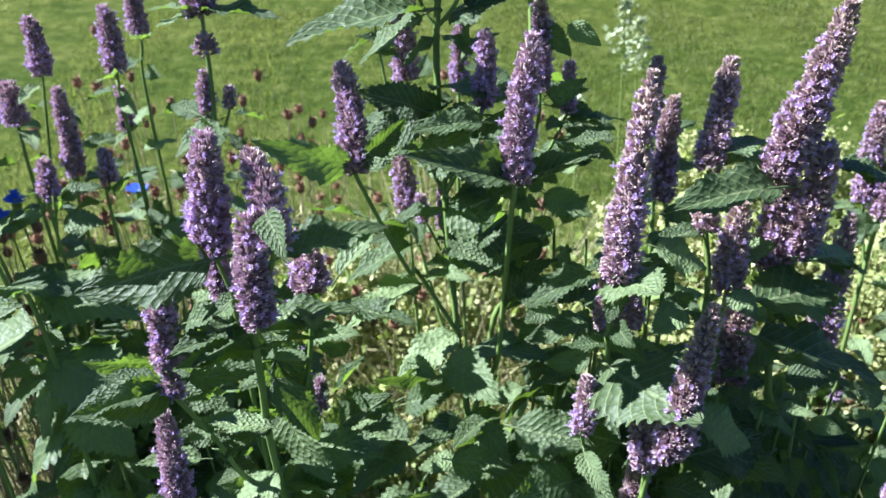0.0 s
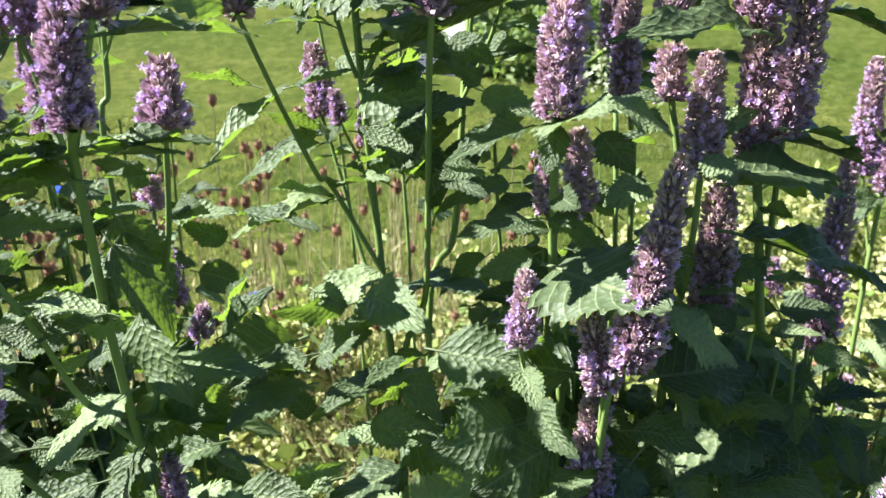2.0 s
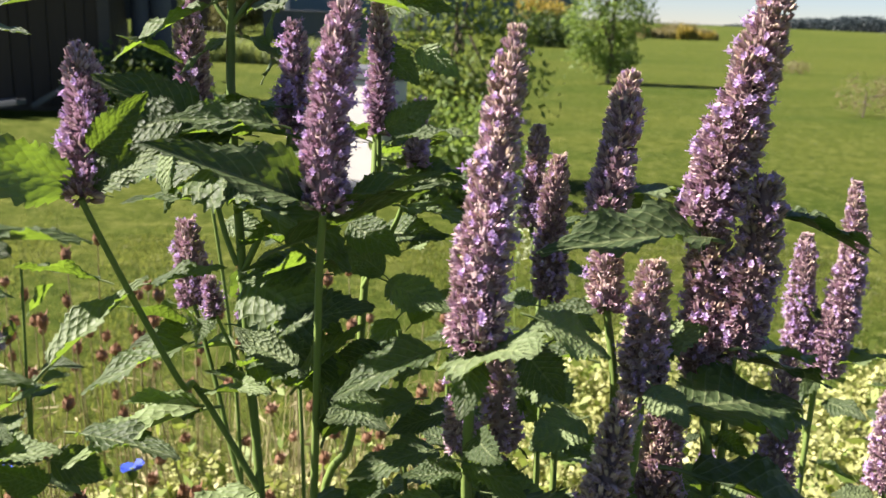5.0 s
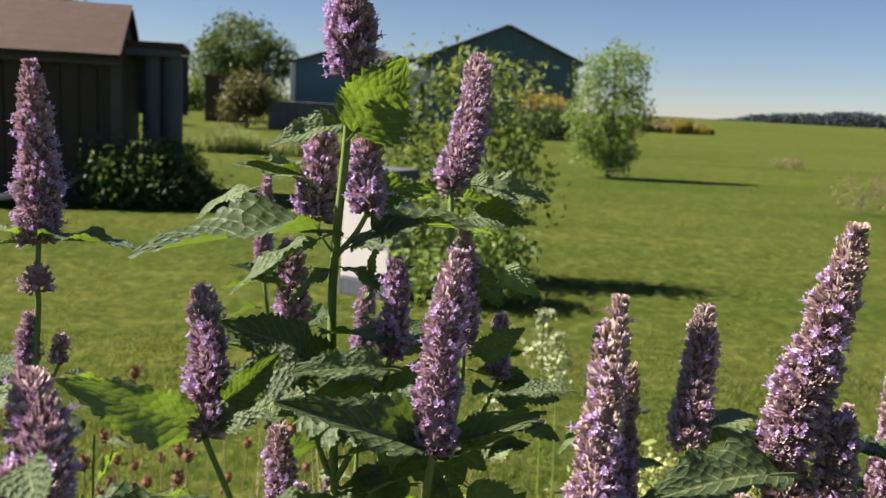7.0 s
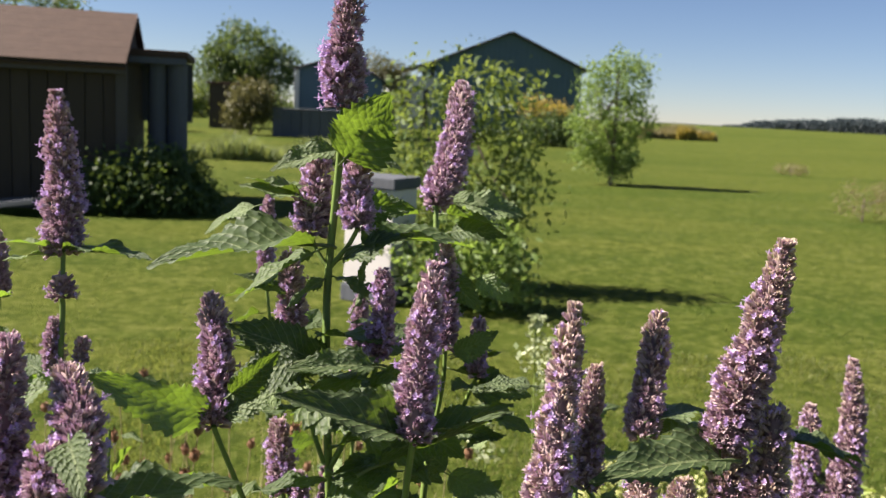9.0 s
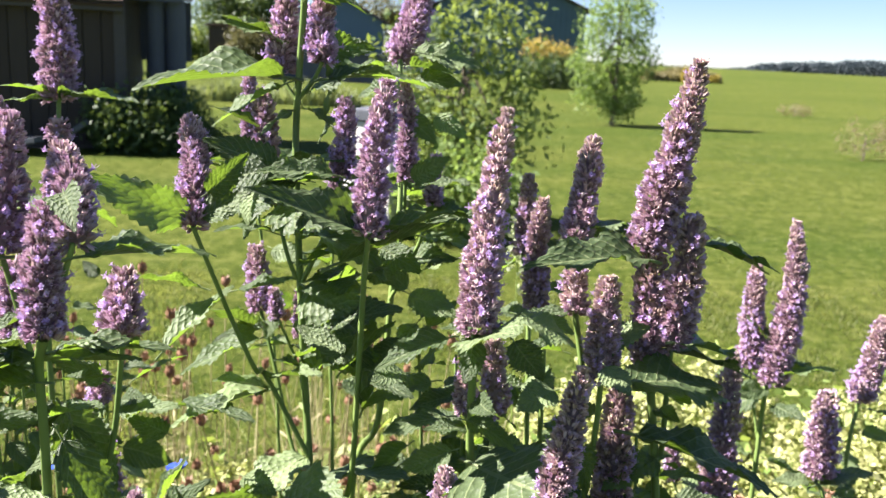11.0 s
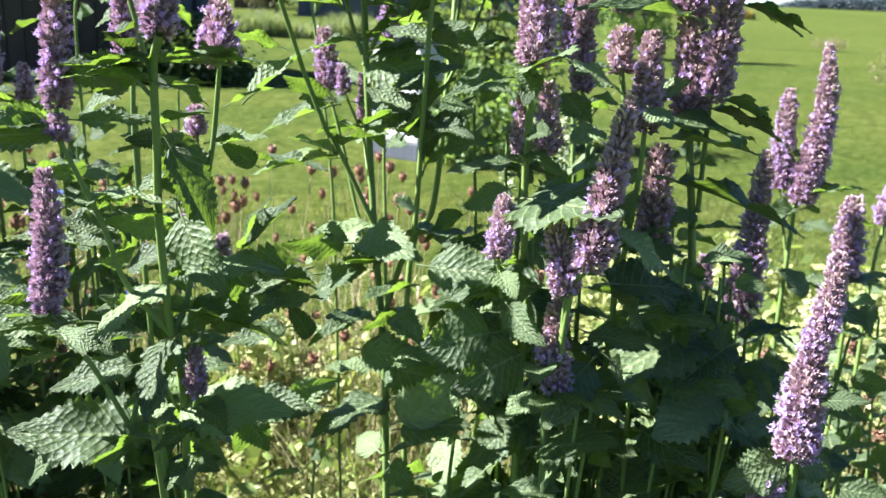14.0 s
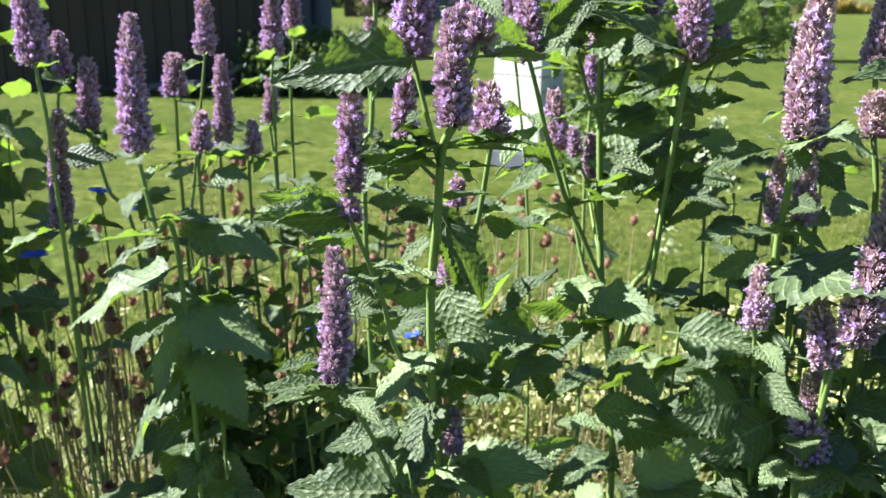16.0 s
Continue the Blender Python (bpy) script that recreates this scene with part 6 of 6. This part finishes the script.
leaf(plant, (0.012, 0.600, 0.927), (-0.004, 0.580, 0.945), -6, 5, 1.1)
leaf(plant, (0.028, 0.590, 0.915), (0.052, 0.580, 0.927), -3, 2, 1.1)
leaf(plant, (0.068, 0.560, 0.996), (0.092, 0.550, 1.009), 0, 0, 1.10, (0.5, -0.8, 0.2))
leaf(plant, (0.082, 0.580, 0.967), (0.117, 0.570, 0.970), 0, 1, 1.10, (0.2, -0.5, 0.8))
leaf(plant, (0.084, 0.600, 1.033), (0.106, 0.590, 1.021), 0, 1, 1.00, (-0.4, -0.7, 0.6))
shoots(plant, -0.04, 0.16, 0.60, 0.82, 0.42, 0.66, 6, 156)

plant = hyssop(-0.40, 0.62, "dense dark leafy hyssop shoots without flowers")
shoots(plant, -0.33, -0.18, 0.60, 0.72, 0.50, 0.80, 10, 777, (0.026, 0.052))
shoots(plant, -0.40, -0.26, 0.60, 0.74, 0.56, 0.82, 7, 781, (0.036, 0.072))

# clump added at the left, out of view, to shade the neighbouring plants
plant = hyssop(-0.68, 0.60, "unseen leafy hyssop shoots added at the left to shade the bed")
shoots(plant, -0.88, -0.62, 0.70, 0.90, 0.85, 1.22, 26, 779, (0.034, 0.070))

plant = hyssop(0.34, 0.50, "dark leafy hyssop shoots under the thick spikes")
shoots(plant, 0.24, 0.46, 0.44, 0.60, 0.42, 0.70, 17, 778, (0.026, 0.056))
shoots(plant, 0.26, 0.38, 0.50, 0.62, 0.58, 0.78, 14, 780, (0.026, 0.052))

# ---- the rest of the bed ----


def bed_soil():
    xs, ys = np.linspace(-2.3, 2.0, 90), np.linspace(-0.1, 1.75, 50)
    X, Y = np.meshgrid(xs, ys, indexing="ij")
    wob = 0.05 * np.sin(X * 3.1) + 0.03 * np.sin(X * 7.7 + 1) + 0.05 * np.sin(Y * 5.0)
    edge = np.clip(np.minimum(np.minimum(X + 2.2, 1.9 - X), np.minimum(Y - 0.02, 1.60 - Y)) / 0.10 + wob * 12 - 0.6, 0, 1)
    clods = np.random.default_rng(61).normal(0, 0.012, X.shape)
    clods[1:-1, 1:-1] = 0.4 * clods[1:-1, 1:-1] + 0.25 * (clods[:-2, 1:-1] + clods[2:, 1:-1] + clods[1:-1, :-2] + clods[1:-1, 2:])
    Z = -0.02 + edge * (0.032 + clods.clip(-0.016, 0.022))
    n = len(ys)
    i = np.arange(len(xs) - 1)[:, None] * n
    j = np.arange(n - 1)[None, :]
    f = np.stack([i + j, i + n + j, i + n + j + 1, i + j + 1], axis=-1).reshape(-1, 4)
    ob = new("flower_bed", mesh_of("flower_bed", np.stack([X, Y, Z], axis=-1).reshape(-1, 3), f))
    ob.data.materials.append(plain("soil", (0.035, 0.027, 0.018), (0.075, 0.058, 0.038), 25.0, 0.95, 0.8, 0.01))
    tagged(ob, "dark crumbly soil of the flower bed", "soil", kind="structure")


bed_soil()

STRAW = foliage_material("straw", (0.20, 0.18, 0.08), (0.38, 0.34, 0.17), (0.36, 0.31, 0.12), 0.25)
WEED = foliage_material("bed_weed", (0.11, 0.18, 0.035), (0.30, 0.36, 0.11), (0.40, 0.50, 0.08), 0.35)
HUSK = foliage_material("seed_husk", (0.070, 0.035, 0.020), (0.22, 0.12, 0.065), (0.20, 0.10, 0.05), 0.12)
BLUE = foliage_material("cornflower_blue", (0.03, 0.07, 0.42), (0.07, 0.13, 0.62), (0.06, 0.12, 0.62), 0.3)


def dry_flower(seed, h):
    """A dried cornflower: a thin straw stem with small side leaves and a brown cup of husks."""
    rng = np.random.default_rng(seed)
    t = new("dried_cornflower")
    t.empty_display_size = 0.03
    tagged(t, "dried cornflower with a brown seed head on a thin straw stem", "dried flower", "dried cornflowers behind the hyssops")
    lx, ly = rng.normal(0, 0.03, 2)
    v, f, line = tube([(0, 0, 0), (lx * 0.3, ly * 0.3, h * 0.5), (lx, ly, h)], 0.0016, 0.0010, 5, 5)
    st = part_mesh("stem", mesh_of("stem", v, f), STRAW, None)
    st.parent = t
    top = np.array([lx, ly, h])
    bm = bmesh.new()
    rings = []
    for r, z in ((0.0016, -0.001), (0.0068, 0.003), (0.0080, 0.009), (0.0060, 0.0145)):
        rings.append([bm.verts.new((top[0] + r * math.cos(q * 0.6283), top[1] + r * math.sin(q * 0.6283), top[2] + z)) for q in range(10)])
    rim = []
    for q in range(10):
        r, z = (rng.uniform(0.003, 0.008), rng.uniform(0.013, 0.018)) if q % 2 else (0.0035, 0.012)
        rim.append(bm.verts.new((top[0] + r * math.cos(q * 0.6283), top[1] + r * math.sin(q * 0.6283), top[2] + z)))
    rings.append(rim)
    for lo, hi in zip(rings, rings[1:]):
        for q in range(10):
            bm.faces.new((lo[q], lo[(q + 1) % 10], hi[(q + 1) % 10], hi[q]))
    bm.faces.new(rings[0][::-1])
    for q in range(18):
        ring, n = rings[1 + q % 3], int(rng.integers(0, 10))
        a, b = ring[n], ring[(n + 1) % 10]
        mid = (a.co + b.co) / 2
        way = (mid - Vector(top) - Vector((0, 0, 0.001))).normalized()
        bm.faces.new((a, b, bm.verts.new(mid + way * rng.uniform(0.003, 0.008) + Vector(rng.normal(0, 0.0012, 3)))))
    hd = part("seed_head", bm, HUSK, None, "brown papery seed head")
    hd.parent = t
    cen = np.array([np.interp(rng.uniform(0.2, 0.85), np.linspace(0, 1, len(line)), line[:, c]) for _ in range(7) for c in range(3)]).reshape(-1, 3)
    v, f = blades(rng, cen + rng.normal(0, 0.008, (7, 3)), 0.035, 0.2, 0.10)
    lv = part_mesh("leaves", mesh_of("leaves", v, f, smooth=False), STRAW, None)
    lv.parent = t
    tagged(lv, kind="stuff")
    return t


def spread(first, spots):
    lean_rng = np.random.default_rng(51)
    for i, (x, y, turn, s) in enumerate(spots):
        ob = copy_thing(first[i % len(first)], pose(x, y, 0, lean_rng.normal(0, 5), lean_rng.normal(0, 5), turn))
        ob.scale = (lean_rng.uniform(0.7, 1.05),) * 2 + (s,)


DRY = [dry_flower(s, h) for s, h in ((41, 0.60), (42, 0.66), (43, 0.56), (44, 0.70), (45, 0.63))]
rng = np.random.default_rng(50)
for i, d in enumerate(DRY):
    d.location = (-0.30 + 0.09 * i, 1.12 + 0.04 * i, 0.0)
spots = [(x, y, rng.uniform(0, 360), rng.uniform(0.72, 1.08)) for x, y in zip(rng.uniform(-0.66, 0.14, 170), rng.uniform(0.94, 1.50, 170))]
spots += [(x, y, rng.uniform(0, 360), rng.uniform(0.75, 1.05)) for x, y in zip(rng.uniform(-0.66, -0.30, 130), rng.uniform(0.70, 1.00, 130))]
spots += [(x, y, rng.uniform(0, 360), rng.uniform(0.55, 0.78)) for x, y in zip(rng.uniform(0.58, 1.0, 34), rng.uniform(0.85, 1.15, 34))]
spread(DRY, spots)


def cornflower(x, y, z, seed):
    """A blue cornflower: a ring of ragged funnels round a violet middle, on a thin stem."""
    rng = np.random.default_rng(seed)
    t = thing("cornflower", x, y, "blue cornflower in bloom on a thin green stem", "flower", group="blue cornflowers in the bed")
    v, f, _ = tube([(0, 0.02, 0), (0.01, 0.01, z * 0.5), (0, 0, z)], 0.0015, 0.0011, 5, 5)
    s = part_mesh("stem", mesh_of("stem", v, f), WEED, None)
    s.parent = t
    bm = bmesh.new()
    for i in range(12):
        th = i * 2 * math.pi / 12 + rng.normal(0, 0.12)
        o, sd = Vector((math.cos(th), math.sin(th), 0)), Vector((-math.sin(th), math.cos(th), 0))
        up = Vector((0, 0, 1))
        a = Vector((0, 0, z + 0.008))
        ln = rng.uniform(0.009, 0.014)
        lift = rng.uniform(0.1, 0.7)
        pts = [a - sd * 0.0012, a + sd * 0.0012]
        pts += [a + o * ln * 0.7 + up * ln * 0.5 * lift + sd * 0.0036]
        for q in (0.005, 0.0, -0.005):
            pts.append(a + o * ln * (1.12 - abs(q) * 20) + up * ln * lift * 0.8 + sd * q)
        pts += [a + o * ln * 0.7 + up * ln * 0.5 * lift - sd * 0.0036]
        bm.faces.new([bm.verts.new(q) for q in pts])
    b = part("petals", bm, BLUE, None)
    b.parent = t
    bm = bmesh.new()
    bmesh.ops.create_uvsphere(bm, u_segments=10, v_segments=7, radius=0.0055, matrix=Matrix.Translation((0, 0, z + 0.002)) @ Matrix.Diagonal((1, 1, 1.4, 1)))
    c = part("calyx", bm, WEED, None, "green scaly calyx")
    c.parent = t


for i, (x, y, z) in enumerate((
    (-0.500, 0.800, 0.792),
    (-0.559, 0.760, 0.731),
    (-0.476, 0.850, 0.761),
    (-0.390, 0.980, 0.703),
    (-0.183, 1.000, 0.560),
    (-0.303, 0.960, 0.580),
    (-0.434, 0.750, 0.795),
)):
    cornflower(x, y, z, 110 + i)


def pale_plant(x, y, h, w, seed):
    """A bushy plant topped with clusters of small pale yellow-green bracts."""
    rng = np.random.default_rng(seed)
    t = thing("pale_herb", x, y, "bushy herb with pale yellow-green bract clusters in the sun", "herb", group="pale herbs beside the hyssops")
    heads = []
    for i in range(16):
        th, r = rng.uniform(0, 6.28), w * math.sqrt(rng.uniform(0, 1))
        top = np.array([math.cos(th) * r, math.sin(th) * r, h * rng.uniform(0.72, 1.0) * (1 - 0.25 * (r / w) ** 2)])
        v, f, _ = tube([(top[0] * 0.3, top[1] * 0.3, 0), (top[0] * 0.75, top[1] * 0.75, h * 0.5), top], 0.0022, 0.0014, 5, 4)
        s = part_mesh("stem", mesh_of("stem", v, f), WEED, None)
        s.parent = t
        heads.append(top)
        for k in range(2):
            heads.append(top + [rng.normal(0, 0.03), rng.normal(0, 0.03), -rng.uniform(0.03, 0.12)])
    c = np.array(heads)
    pts = c[rng.integers(0, len(c), 3400)] + rng.normal(size=(3400, 3)) * [0.017, 0.017, 0.014]
    v, f = blades(rng, pts, 0.012, 0.3, 0.8)
    b = part_mesh("crown", mesh_of("crown", v, f, smooth=False), PALE_BRACT, None, "pale yellow-green bracts")
    b.parent = t
    tagged(b, kind="stuff")
    pts = c[rng.integers(0, len(c), 500)] * [1, 1, 0.7] + rng.normal(size=(500, 3)) * [0.03, 0.03, 0.09]
    v, f = blades(rng, pts, 0.032, 0.2, 0.5)
    b = part_mesh("leaves", mesh_of("leaves", v, f, smooth=False), WEED, None)
    b.parent = t
    tagged(b, kind="stuff")


PALE_BRACT = foliage_material("pale_bract", (0.25, 0.28, 0.085), (0.46, 0.46, 0.20), (0.38, 0.41, 0.11), 0.30)
rng = np.random.default_rng(60)
for i in range(20):
    pale_plant(0.42 + 0.17 * (i % 5) + rng.uniform(-0.06, 0.06), 1.12 + 0.15 * (i // 5) + rng.uniform(-0.05, 0.05), rng.uniform(0.44, 0.60), 0.11, 70 + i)
for i in range(9):
    pale_plant(-0.42 + 0.075 * i, 0.95 + rng.uniform(-0.08, 0.14), rng.uniform(0.26, 0.38), 0.09, 110 + i)
for i in range(10):
    pale_plant(-0.30 + 0.07 * i, 1.18 + rng.uniform(-0.10, 0.16), rng.uniform(0.36, 0.48), 0.09, 130 + i)
for i in range(5):
    pale_plant(0.12 + 0.08 * i, 1.25 + rng.uniform(-0.08, 0.12), rng.uniform(0.40, 0.50), 0.09, 95 + i)


def pale_spire(x, y, h, seed):
    rng = np.random.default_rng(seed)
    t = thing("pale_spire", x, y, "greenish-white flowering spire on a slim stem", "flower", group="pale spires behind the hyssops")
    v, f, _ = tube([(0, 0, 0), (0.01, 0, h * 0.5), (0, 0.01, h)], 0.0022, 0.0012, 5, 5)
    s = part_mesh("stem", mesh_of("stem", v, f), WEED, None)
    s.parent = t
    z = h - rng.uniform(0, 1, 130) ** 1.3 * 0.10
    off = rng.normal(size=(130, 2)) * (0.006 + (h - z) * 0.10)[:, None]
    v, f = blades(rng, np.stack([off[:, 0], 0.01 + off[:, 1], z + 0.01], axis=-1), 0.012, 0.2, 0.7)
    b = part_mesh("blossoms", mesh_of("blossoms", v, f, smooth=False), PALE_SPIRE, None)
    b.parent = t


PALE_SPIRE = foliage_material("pale_spire_bloom", (0.24, 0.30, 0.14), (0.44, 0.47, 0.30), (0.4, 0.44, 0.2), 0.35)
for x, y, h, s in ((0.30, 1.46, 0.80, 1), (0.335, 1.50, 0.75, 2), (0.22, 1.42, 0.66, 4)):
    pale_spire(x, y, h, s)

grass_strip("bed_weeds", -1.2, 0.35, 0.72, 1.40, 0.46, 7000, WEED, "thin green weed stems filling the back of the bed", 26, 0.004, tilt=0.42)
grass_strip("bed_straw", -1.2, 0.35, 0.75, 1.45, 0.54, 7000, STRAW, "thin dry straw stems between the flowers", 27, 0.003, tilt=0.42)
grass_strip("bed_straw_end", -0.85, -0.30, 0.70, 1.10, 0.60, 2600, STRAW, "thin dry straw stems at the end of the bed", 30, 0.0025, tilt=0.75)
grass_strip("bed_weeds_front", -0.30, 0.45, 0.52, 0.95, 0.42, 2600, WEED, "thin green weeds between the hyssop stems", 32, 0.006, tilt=0.42)
grass_strip("bed_weeds_side", 0.25, 1.25, 0.72, 1.7, 0.40, 3600, WEED, "thin green weeds under the pale herbs", 28, 0.004, tilt=0.42)
grass_strip("bed_straw_side", 0.50, 1.2, 0.75, 1.25, 0.45, 1800, STRAW, "thin dry straw between the pale herbs", 29, 0.003, tilt=0.42)
